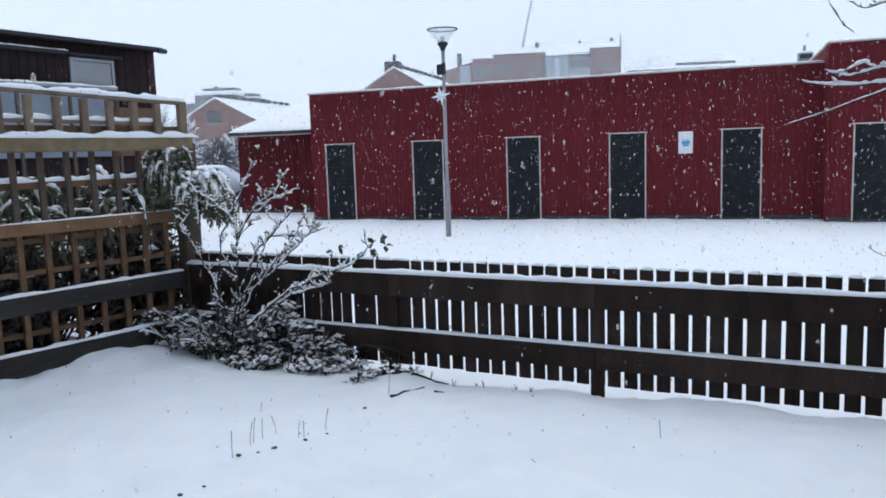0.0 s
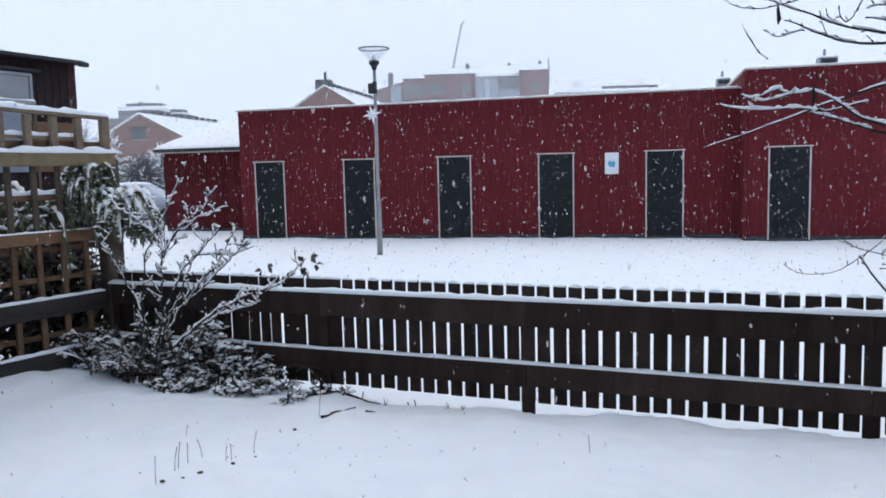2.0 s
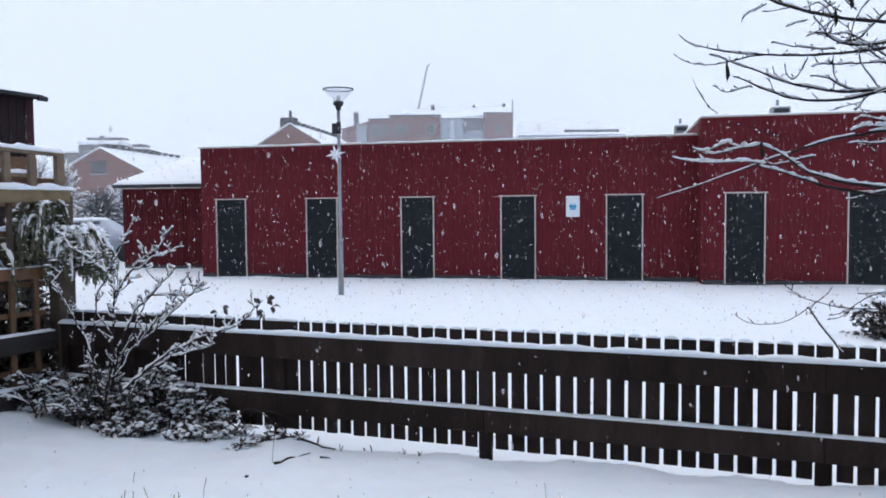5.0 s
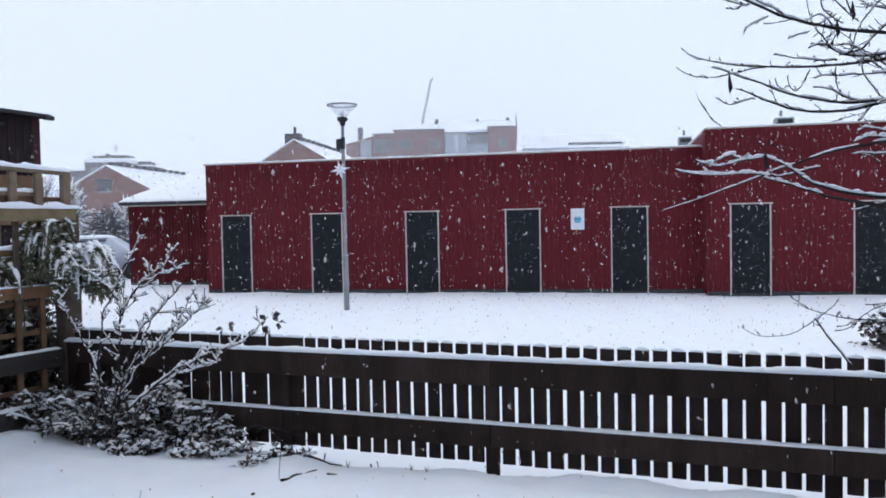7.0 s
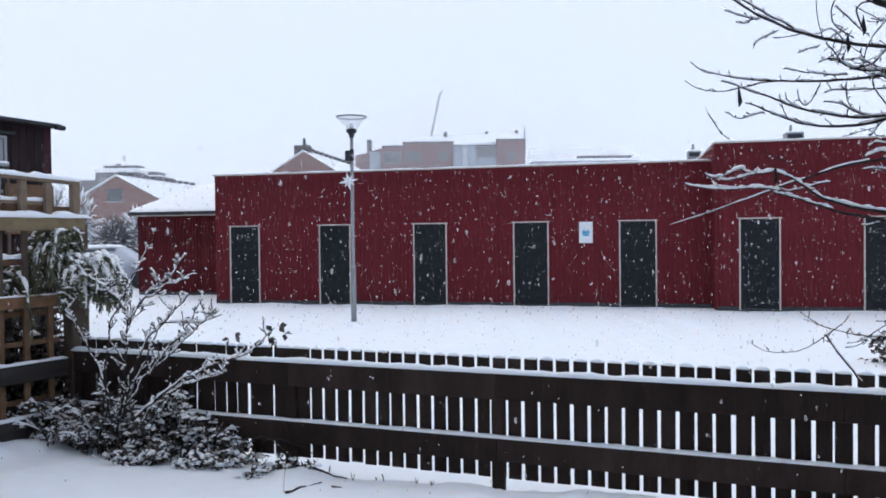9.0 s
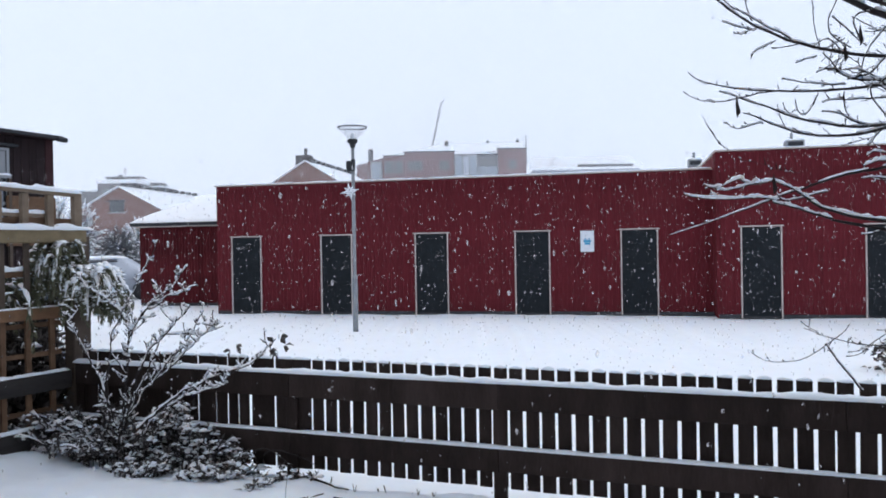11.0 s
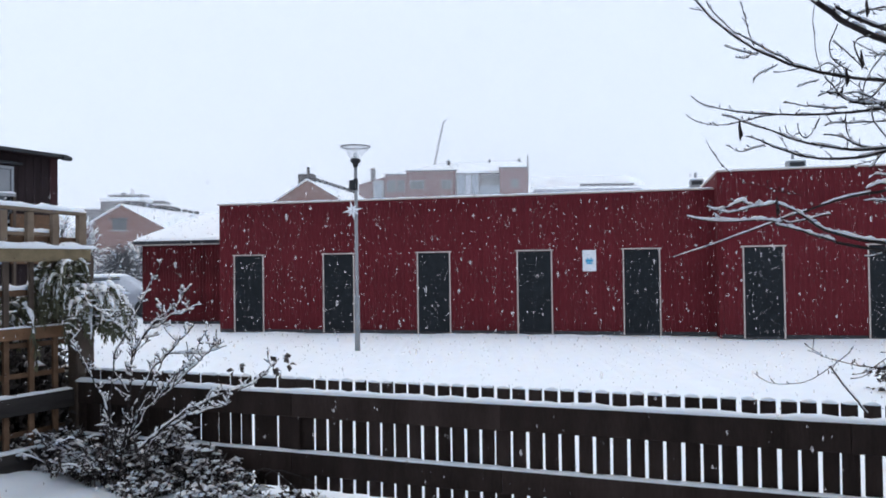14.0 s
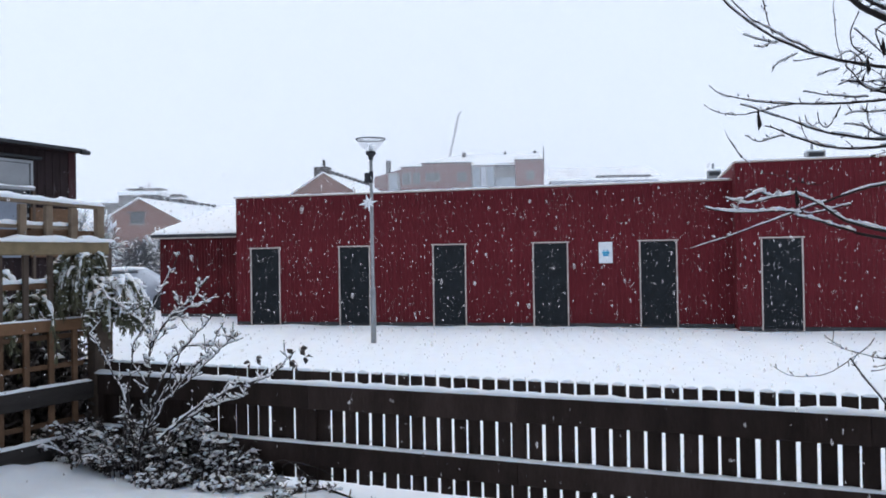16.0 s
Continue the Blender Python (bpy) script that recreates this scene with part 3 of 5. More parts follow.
def gable_house(m, half, eave, ridge, depth, chimney, window, label):
    """A brick house whose gable faces the viewer; its own y axis runs along the ridge."""
    h = thing("brick_house", label, "house", m, "distant brick houses")
    bm = bmesh.new()
    a = [bm.verts.new(c) for c in ((-half, 0, 0), (half, 0, 0), (half, 0, eave), (0, 0, ridge), (-half, 0, eave))]
    b = [bm.verts.new((v.co.x, depth, v.co.z)) for v in a]
    bm.faces.new(a)
    bm.faces.new(b[::-1])
    for k in range(5):
        bm.faces.new((a[k], b[k], b[(k + 1) % 5], a[(k + 1) % 5]))
    bmesh.ops.recalc_face_normals(bm, faces=bm.faces)
    part("wall", bm, BRICK, h, "red brick gable")
    for s in (-1, 1):
        bm = bmesh.new()
        k = (ridge - eave) / half
        for y0, y1 in ((-0.35, depth + 0.3),):
            q = [(0, ridge + 0.02), (s * (half + 0.5), eave - 0.5 * k + 0.02), (s * (half + 0.5), eave - 0.5 * k + 0.07), (0, ridge + 0.09)]
            va = [bm.verts.new((x, y0, z)) for x, z in q]
            vb = [bm.verts.new((x, y1, z)) for x, z in q]
            bm.faces.new(va)
            bm.faces.new(vb[::-1])
            for i in range(4):
                bm.faces.new((va[i], vb[i], vb[(i + 1) % 4], va[(i + 1) % 4]))
        bmesh.ops.recalc_face_normals(bm, faces=bm.faces)
        part("roof", bm, SNOW, h, "snow-covered roof slope")
    n = int(depth / 1.4)
    for k in range(n):
        part("ridge_tile", boxed((-0.2, 0.6 + 1.4 * k, ridge + 0.14), (0.2, 1.05 + 1.4 * k, ridge + 0.40), 0.03), DARK_METAL, h)
    if chimney:
        x, w, top = chimney
        c = part("chimney", boxed((x, 0.4, ridge - 1.2), (x + w, 1.4, top), 0.03), BLOCK_WALL, h, "dark grey chimney")
        part("flue", tube(bmesh.new(), [Vector((x + w * 0.6, 0.9, top)), Vector((x + w * 0.6, 0.9, top + 0.62))], [0.14, 0.14], 8), DARK_METAL, c)
    if window:
        w = part("window", boxed((-0.95, -0.02, 5.0), (0.42, 0.02, 5.95)), GLASS_FAR, h, "dark attic window")
        part("lintel", boxed((-1.2, -0.10, 5.95), (0.60, 0.02, 6.08), 0.01), DARK_METAL, w)
        part("sill", boxed((-1.05, -0.10, 4.93), (0.52, 0.02, 5.0), 0.01), PLASTER, w)
    return h


gable_house(pose(-29.2, 67.2, 0, 0, 0, -6), 4.0, 5.1, 7.2, 15.5, None, True, "brick gable house with a snowy roof")
gable_house(pose(-13.05, 67.5, 0, 0, 0, -8.4), 4.5, 6.42, 9.14, 16.0, (-1.05, 1.3, 9.75), False, "brick gable house with a chimney and snowy roof")


def prism(front, depth, drop):
    """A sheet of even thickness laid over four corners."""
    bm = bmesh.new()
    va = [bm.verts.new(c) for c in front]
    vb = [bm.verts.new((v.co.x, v.co.y + depth, v.co.z - drop)) for v in va]
    bm.faces.new(va)
    bm.faces.new(vb[::-1])
    n = len(va)
    for i in range(n):
        bm.faces.new((va[i], vb[i], vb[(i + 1) % n], va[(i + 1) % n]))
    bmesh.ops.recalc_face_normals(bm, faces=bm.faces)
    return bm


def apartments():
    h = thing("apartment_building", "brick apartment building with pale bays and snowy roof", "apartment building", pose(0, 90, 0))
    # the receding end, lower step by step
    part("wall", prism(((-11.6, 0.8, 8.5), (-8.4, 0.8, 8.5), (-8.4, 0.8, 11.95), (-11.6, 0.8, 11.1)), 8, 0), BRICK_FAR, h, "brick end with a sloping top")
    part("wall", boxed((-8.4, 0.5, 0), (-5.97, 9, 12.1)), BRICK_FAR, h)
    part("wall", boxed((-5.97, 0, 0), (-0.25, 9, 12.42), 0.02), BRICK_FAR, h, "brown-red brick front")
    part("wall", boxed((-0.25, 0.9, 0), (4.8, 9, 12.0)), PLASTER, h, "grey recessed front")
    part("wall", boxed((4.8, 0, 0), (8.05, 9, 12.62), 0.02), BRICK_FAR, h, "taller brown-red brick end")
    for x0, x1, y, z in ((-8.5, -5.95, 0.45, 12.1), (-6.1, -0.15, -0.1, 12.42), (-0.3, 4.85, -0.1, 12.0), (4.7, 8.2, -0.1, 12.62)):
        e = part("eave", boxed((x0, y - 0.12, z), (x1, y + 0.6, z + 0.10)), DARK_METAL, h, "thin dark roof edge")
        part("roof_snow", snow_strip((x0, y + 0.9, z + 0.08), (x1, y + 0.9, z + 0.08), 1.9, 0.16, 0.6, 0.12), SNOW, h, smooth=True)
    part("roof_snow", prism(((-9.0, 1.2, 12.0), (8.2, 1.2, 12.7), (7.9, 5.5, 14.15), (-2.0, 5.5, 14.05)), 0.3, 0.3), SNOW, h, "sloping roof under snow")
    bay = part("bay", boxed((-0.2, -0.7, 9.0), (2.38, 0.88, 11.98), 0.03), PLASTER, h, "glazed pale bay")
    for x0, x1, m in ((-0.05, 0.72, GLASS_BAY), (0.84, 1.42, RENDER), (1.54, 2.26, GLASS_BAY)):
        part("pane", boxed((x0, -0.76, 9.6), (x1, -0.69, 11.75)), m, bay)
    part("balcony_screen", boxed((2.42, 0.2, 9.0), (4.78, 0.3, 10.7)), GLASS_BAY, h)
    end_bay = part("bay", boxed((-9.9, 0.3, 8.5), (-8.65, 1.0, 11.5), 0.03), PLASTER, h, "narrow pale bay")
    part("pane", boxed((-9.7, 0.24, 9.4), (-8.85, 0.31, 11.2)), GLASS_BAY, end_bay)
    windows(h, [(-5.5, 10.45, 1.5, 0.85), (-1.85, 10.4, 0.95, 0.9), (6.14, 10.45, 0.7, 0.82)], 0)
    windows(h, [(-8.2, 10.2, 0.85, 1.2), (-7.0, 10.2, 0.7, 1.2)], 0.5)
    for x, y, z0, z1, w in ((-10.35, 2.0, 11.2, 13.1, 0.55), (-1.35, 4.6, 13.5, 14.25, 0.42), (3.7, 5.2, 13.9, 14.3, 0.3), (7.3, 5.2, 13.9, 14.4, 0.35)):
        c = part("chimney", boxed((x, y, z0), (x + w, y + 0.5, z1), 0.04), DARK_METAL, h, "small dark chimney")
        part("cap", boxed((x - 0.06, y - 0.06, z1), (x + w + 0.06, y + 0.56, z1 + 0.10), 0.02), SNOW, c)
    part("mast", tube(bmesh.new(), [Vector((8.07, 0.4, 11.0)), Vector((8.07, 0.4, 14.2))], [0.09, 0.05], 6), DARK_METAL, h)
    f = thing("flat_block", "grey-brown block with stepped flat snowy roofs", "building", pose(-46.3, 100, 0))
    part("wall", boxed((0, 0, 0), (5.1, 6, 10.35)), BLOCK_WALL, f)
    part("roof_snow", boxed((-0.1, -0.2, 10.35), (5.2, 6, 10.85), 0.1), SNOW, f)
    part("canopy", boxed((0.3, 1.5, 11.22), (4.9, 4.0, 11.36)), BLOCK_WALL, f, "thin flat rooftop canopy")
    for x in (0.5, 2.05, 4.6):
        part("support", boxed((x, 1.6, 10.8), (x + 0.22, 1.8, 11.22)), DARK_METAL, f)
    part("stair_tower", boxed((2.0, 1.6, 10.8), (2.4, 2.2, 11.6)), DARK_METAL, f)
    part("wall", boxed((5.1, 1, 0), (8.1, 6, 9.85)), BLOCK_WALL, f)
    part("roof_snow", boxed((5.1, 0.9, 9.85), (8.2, 6, 10.0), 0.05), SNOW, f)
    part("penthouse", boxed((6.2, 1.5, 9.9), (7.6, 4, 10.5), 0.03), BLOCK_WALL, f)
    part("wall", boxed((-2.7, 0.5, 0), (0.0, 6, 9.4)), BLOCK_WALL, f)
    part("roof_snow", boxed((-2.7, 0.4, 9.4), (0.0, 6, 9.62), 0.05), SNOW, f)
    windows(f, [(0.8, 8.4, 1.6, 1.1), (3.0, 8.4, 1.4, 1.1)], 0)
    b = thing("far_building", "far low building with a wide snow-covered roof", "building", pose(9.4, 96, 0))
    # Haze is put into this wall's pale colour to fade its edge.
    part("wall", boxed((0, 0, 0), (13.0, 10, 10.7)), RENDER, b)
    part("eave", boxed((5.4, -0.7, 10.93), (12.0, -0.5, 11.22)), DARK_METAL, b)
    bm = bmesh.new()
    va = [bm.verts.new(c) for c in ((-0.5, -0.5, 10.9), (13.4, -0.5, 11.1), (12.8, 5, 12.8), (0.3, 5, 12.8))]
    vb = [bm.verts.new((v.co.x, v.co.y, v.co.z - 0.04)) for v in va]
    bm.faces.new(va)
    bm.faces.new(vb[::-1])
    for i in range(4):
        bm.faces.new((va[i], vb[i], vb[(i + 1) % 4], va[(i + 1) % 4]))
    bmesh.ops.recalc_face_normals(bm, faces=bm.faces)
    part("roof_snow", bm, SNOW, b)


apartments()


def crane():
    c = thing("crane", "tall thin crane boom faint in the snowfall", "crane", pose(0, 101, 0))
    a, b = Vector((-6.3, 0, 0)), Vector((-1.82, 0, 20.1))
    side = Vector((0.97, 0, -0.22))
    for k in (-1, 1):
        part("boom_tube", tube(bmesh.new(), [a + side * 0.13 * k, b + side * 0.08 * k], [0.07, 0.05], 6), STEEL, c)
    bm = bmesh.new()
    for i in range(40):
        p, q = a.lerp(b, i / 40), a.lerp(b, (i + 1) / 40)
        s = 1 if i % 2 else -1
        tube(bm, [p + side * 0.12 * s, q - side * 0.12 * s], [0.04, 0.04], 4)
    part("bracing", bm, STEEL, c)
    part("jib", tube(bmesh.new(), [b, b + Vector((0.42, 0, 0.28))], [0.09, 0.07], 6), STEEL, c)


crane()


# ---- parked car beside the low wing ----
def car():
    c = thing("parked_car", "silver estate car with snow on roof and bonnet", "car", pose(-12.3, 27.3, 0, 0, 0, 8))
    prof = [(-2.1, 0.35), (-2.12, 0.75), (-1.95, 0.98), (-1.7, 1.38), (0.55, 1.42), (1.15, 0.98), (2.0, 0.86), (2.15, 0.6), (2.12, 0.32)]
    bm = bmesh.new()
    va = [bm.verts.new((x, -0.85 if z < 1.1 else -0.68, z)) for x, z in prof]
    vb = [bm.verts.new((x, 0.85 if z < 1.1 else 0.68, z)) for x, z in prof]
    bm.faces.new(va)
    bm.faces.new(vb[::-1])
    for i in range(len(prof)):
        bm.faces.new((va[i], vb[i], vb[(i + 1) % len(prof)], va[(i + 1) % len(prof)]))
    bmesh.ops.recalc_face_normals(bm, faces=bm.faces)
    bmesh.ops.bevel(bm, geom=bm.edges[:], offset=0.05, segments=2, affect="EDGES")
    part("body", bm, CARPAINT, c, smooth=True)
    bm = bmesh.new()
    q = [bm.verts.new(v) for v in ((-1.6, -0.80, 1.0), (0.85, -0.80, 1.0), (0.5, -0.715, 1.34), (-1.5, -0.715, 1.34))]
    r = [bm.verts.new(v.co + Vector((0, 0.03, 0))) for v in q]
    bm.faces.new(q)
    bm.faces.new(r[::-1])
    for i in range(4):
        bm.faces.new((q[i], r[i], r[(i + 1) % 4], q[(i + 1) % 4]))
    part("side_window", bm, GLASS_DARK, c)
    part("roof_snow", snow_strip((-1.65, 0, 1.39), (0.5, 0, 1.41), 1.5, 0.11, 0.12, 0.12), SNOW, c, smooth=True)
    part("bonnet_snow", snow_strip((1.15, 0, 0.96), (2.05, 0, 0.84), 1.5, 0.08, 0.12, 0.15), SNOW, c, smooth=True)
    for x in (-1.35, 1.35):
        for y in (-0.80, 0.80):
            w = part("wheel", spin([(0.12, -0.09), (0.30, -0.09), (0.32, -0.05), (0.32, 0.05), (0.30, 0.09), (0.12, 0.09)], 20), DARK_METAL, c, smooth=True)
            w.matrix_local = pose(x, y, 0.30, 90, 0, 0)


car()


# ---- vegetation ----
def through4(a, b, c, d, n):
    """A smooth curve through four places."""
    a, b, c, d = Vector(a), Vector(b), Vector(c), Vector(d)
    out = []
    for i in range(n + 1):
        t = 3 * i / n
        out.append(a * (-(t - 1) * (t - 2) * (t - 3) / 6) + b * (t * (t - 2) * (t - 3) / 2) + c * (-t * (t - 1) * (t - 3) / 2) + d * (t * (t - 1) * (t - 2) / 6))
    return out


def wobble(pts, amount, rng):
    seed = Vector((rng.uniform(0, 90), 0, 0))
    return [p + amount * noise.noise_vector(p * 9 + seed) if 0 < i else p for i, p in enumerate(pts)]


def snow_on(bm, pts, radii, rng, cover=0.75, fat=1.0):
    """Snow lying on the upper side of a twig, in lengths with breaks."""
    run, rad = [], []
    seed = Vector((rng.uniform(0, 50), 3, 0))

    def flush():
        if len(run) > 1:
            rad[0] *= 0.4
            rad[-1] *= 0.4
            tube(bm, run, rad, 8, True, 0.8)
    for i, p in enumerate(pts):
        d = (pts[min(i + 1, len(pts) - 1)] - pts[max(i - 1, 0)]).normalized()
        k = noise.noise(p * 14 + seed) * 0.5 + 0.5
        if k < cover and abs(d.z) < 0.95:
            r = (radii[i] * 0.85 + 0.0020 * fat) * (0.75 + 0.6 * k) * (1 - 0.55 * d.z * d.z)
            r *= max(0.35, 1 + (1.15 if fat > 1.5 else 0.6) * noise.noise(p * 46 + seed))
            run.append(p + Vector((0, 0, radii[i] * 0.9 + r * 0.5)))
            rad.append(r)
        else:
            flush()
            run, rad = [], []
    flush()


def twigs(bark, snow, pts, radii, rng, every, length, rise, fat, level=1, thin=0.002):
    """Short side shoots along a limb, with snow on them."""
    n = len(pts)
    i = rng.randint(1, every)
    while i < n - 1:
        d = (pts[i + 1] - pts[i]).normalized()
        side = Vector((rng.uniform(-1, 1), rng.uniform(-1, 1), rng.uniform(-0.5, 1) * rise))
        g = (d * (rng.uniform(0.2, 0.9) if fat > 1.5 else rng.uniform(0.35, 1.7)) + side).normalized()
        L = length * rng.choice((0.15, 0.25, 0.4, 0.6, 0.8, 1.2)) * (1 - 0.55 * i / n)
        m = 9 if fat > 1.5 else 5
        q = [pts[i] + g * L * k / m + Vector((0, 0, 0.35 * rise * L * (k / m) ** 2)) for k in range(m + 1)]
        q = wobble(q, L * 0.16, rng)
        r = [max(radii[i] * 0.55 * (1 - 0.6 * k / m), thin) for k in range(m + 1)]
        r[-1] *= 1.4
        tube(bark, q, r, 5)
        snow_on(snow, q, r, rng, 0.6 if fat > 1.5 else 0.45, fat)
        if level > 0:
            twigs(bark, snow, q, r, rng, 3, length * 0.45, rise, fat, level - 1, thin)
        i += rng.randint(max(1, every - 2), every + 2)


def spurs(bark, snow, pts, radii, rng, chance):
    """Short knobbly spurs with swollen buds along a twig."""
    for i in range(1, len(pts) - 1):
        if rng.random() > chance:
            continue
        d = (pts[i + 1] - pts[i]).normalized()
        g = (d * rng.uniform(0.1, 1.0) + Vector((rng.uniform(-0.5, 0.5), rng.uniform(-0.5, 0.5), rng.uniform(-0.6, 1.2)))).normalized()
        L = rng.choice((0.004, 0.006, 0.008, 0.010, 0.014, 0.02))
        r = max(0.0018, radii[i] * 0.4)
        g = (g + Vector((0, 0, 0.2))).normalized()
        q = [pts[i], pts[i] + g * L * 0.6 + d * 0.003, pts[i] + g * L * 0.85 + d * 0.004, pts[i] + g * L * 1.15 + d * 0.006]
        tube(bark, q, [r, r * 0.9, r * 1.5, r * 0.5], 5)
        if rng.random() < 0.45:
            snow_on(snow, q[1:], [r, r, r], rng, 1.0, 1.0)


def limb_part(parent, name, pts, r0, r1, rng, every, length, rise, cover, fat, mat, level=1, thin=0.0017, bend=0.009, buds=0.0):
    pts = wobble(pts, bend, rng)
    crook = Vector((rng.uniform(0, 90), 7, 0))
    pts = [p + 0.35 * bend * noise.noise_vector(p * 32 + crook) for p in pts]
    n = len(pts) - 1
    radii = [r0 + (r1 - r0) * i / n for i in range(n + 1)]
    bark, snow = bmesh.new(), bmesh.new()
    tube(bark, pts, radii, 7)
    snow_on(snow, pts, radii, rng, cover, fat)
    twigs(bark, snow, pts, radii, rng, every, length, rise, fat, level, thin)
    if buds:
        spurs(bark, snow, pts, radii, rng, buds)
    ob = part(name, bark, mat, parent, smooth=True)
    if len(snow.verts):
        tagged(part("snow", snow, BRIGHT_TWIG_SNOW, ob, "snow lying on the twigs", smooth=True), kind="stuff")
    else:
        snow.free()
    return ob


def garden_tree():
    rng = random.Random(11)
    t = thing("garden_tree", "bare garden tree with snow along its dark twigs", "tree")
    trunk = [Vector((3.15, 3.42, -0.1)), Vector((3.1, 3.42, 0.9)), Vector((3.02, 3.40, 1.8)), Vector((2.85, 3.37, 2.7)), Vector((2.7, 3.35, 3.9))]
    part("trunk", tube(bmesh.new(), trunk, [0.13, 0.11, 0.095, 0.07, 0.035], 10), BARK, t, smooth=True)

    def limb(a, b, c, d, r0, r1=0.0016, join=True, every=26, length=0.05, cover=0.62, fat=0.85, level=0):
        pts = through4(a, b, c, d, 34)
        if join:
            e = Vector(a)
            s = Vector((2.98, 3.40, max(0.9, e.z - 0.3)))
            head = bezier(s, s.lerp(e, 0.4) + Vector((0, 0, 0.05)), e + (e - pts[1]) * 6, e, 12)
            part("limb", tube(bmesh.new(), head, [r0 * (2.0 - i / 12) for i in range(13)], 7), BARK, t, smooth=True)
        if join and every == 26 and fat < 1:
            every, length, level = 6, 0.14, 1
        limb_part(t, "branch", pts, r0, r1, rng, every, length, 0.5, cover, fat, BARK, level, bend=0.006, buds=0.42 if join else 0.28)

    limb((1.98, 3.32, 2.44), (1.57, 3.21, 2.45), (1.22, 3.10, 2.52), (0.91, 3.00, 2.71), 0.0085, 0.003)
    limb((1.35, 3.14, 2.49), (1.22, 3.10, 2.54), (1.08, 3.06, 2.61), (0.97, 3.02, 2.71), 0.0032, 0.002, join=False)
    limb((1.18, 3.09, 2.55), (1.15, 3.08, 2.62), (1.14, 3.08, 2.66), (1.12, 3.07, 2.72), 0.0024, 0.0016, join=False)
    limb((2.01, 3.33, 2.57), (1.79, 3.27, 2.61), (1.61, 3.22, 2.67), (1.47, 3.18, 2.75), 0.015, 0.011)
    limb((2.02, 3.33, 2.64), (1.79, 3.27, 2.66), (1.66, 3.23, 2.69), (1.55, 3.20, 2.73), 0.009, 0.006)
    limb((1.49, 3.18, 2.45), (1.47, 3.18, 2.52), (1.45, 3.17, 2.63), (1.46, 3.17, 2.74), 0.0022, 0.0014, join=False)
    limb((1.98, 3.32, 2.37), (1.68, 3.24, 2.31), (1.26, 3.12, 2.28), (0.93, 3.01, 2.31), 0.008, 0.0015, cover=0.5)
    limb((1.34, 3.14, 2.28), (1.18, 3.09, 2.26), (1.03, 3.05, 2.23), (0.88, 3.00, 2.26), 0.003, 0.0013, join=False, cover=0.4)
    limb((1.98, 3.32, 2.18), (1.59, 3.22, 2.15), (1.33, 3.14, 2.19), (1.03, 3.05, 2.27), 0.0075, 0.0024)
    limb((1.98, 3.32, 2.22), (1.59, 3.22, 2.11), (1.33, 3.14, 2.13), (1.14, 3.08, 2.19), 0.0075, 0.0024)
    limb((1.22, 3.10, 2.15), (1.16, 3.08, 2.14), (1.11, 3.07, 2.13), (1.06, 3.05, 2.15), 0.0026, 0.0018, join=False)
    limb((1.71, 3.25, 2.16), (1.62, 3.22, 2.18), (1.56, 3.20, 2.20), (1.49, 3.19, 2.21), 0.004, 0.0025, join=False)
    limb((1.47, 3.18, 2.28), (1.44, 3.17, 2.22), (1.40, 3.16, 2.19), (1.37, 3.15, 2.25), 0.0028, 0.002, join=False)
    limb((1.98, 3.32, 2.40), (1.68, 3.24, 2.34), (1.57, 3.21, 2.37), (1.46, 3.17, 2.36), 0.006, 0.0025)
    limb((1.60, 3.22, 2.32), (1.49, 3.19, 2.32), (1.39, 3.15, 2.32), (1.31, 3.13, 2.33), 0.0035, 0.002, join=False)
    limb((2.00, 3.33, 2.00), (1.59, 3.22, 1.95), (1.22, 3.11, 1.84), (0.82, 3.00, 1.72), 0.0075, 0.0010, every=30, cover=0.75, fat=0.55)
    limb((1.97, 3.32, 1.75), (1.59, 3.22, 1.79), (1.43, 3.17, 1.85), (1.26, 3.12, 1.93), 0.0085, 0.003, cover=0.9, fat=1.8)
    limb((1.27, 3.12, 1.93), (1.22, 3.10, 1.92), (1.16, 3.09, 1.92), (1.11, 3.07, 1.94), 0.0035, 0.003, join=False, cover=0.95, fat=2.3)
    limb((1.13, 3.08, 1.93), (1.08, 3.06, 1.92), (1.03, 3.05, 1.90), (0.96, 3.02, 1.91), 0.003, 0.002, join=False, cover=0.95, fat=2.3)
    limb((1.19, 3.10, 1.91), (1.11, 3.07, 1.90), (1.06, 3.06, 1.89), (1.00, 3.04, 1.90), 0.003, 0.002, join=False, cover=0.95, fat=1.8)
    limb((1.29, 3.13, 1.85), (1.15, 3.08, 1.86), (1.04, 3.05, 1.85), (0.88, 3.00, 1.87), 0.0035, 0.0022, join=False, cover=0.95, fat=2.3)
    limb((1.53, 3.20, 1.77), (1.43, 3.17, 1.80), (1.35, 3.15, 1.82), (1.26, 3.12, 1.84), 0.0055, 0.003, cover=0.9, fat=1.8)
    limb((1.51, 3.19, 1.88), (1.43, 3.17, 1.87), (1.35, 3.15, 1.85), (1.29, 3.13, 1.86), 0.003, 0.002, join=False, cover=0.9)
    limb((2.00, 3.33, 2.02), (1.83, 3.29, 2.01), (1.75, 3.26, 2.01), (1.68, 3.24, 1.99), 0.005, 0.0025, cover=0.95, fat=2.3)
    limb((2.00, 3.33, 1.97), (1.83, 3.29, 1.94), (1.75, 3.26, 1.94), (1.67, 3.24, 1.94), 0.004, 0.002, cover=0.9)
    limb((1.07, 3.06, 2.04), (1.03, 3.05, 2.07), (1.00, 3.04, 2.11), (0.96, 3.02, 2.17), 0.0012, 0.0008, join=False, cover=0.3)
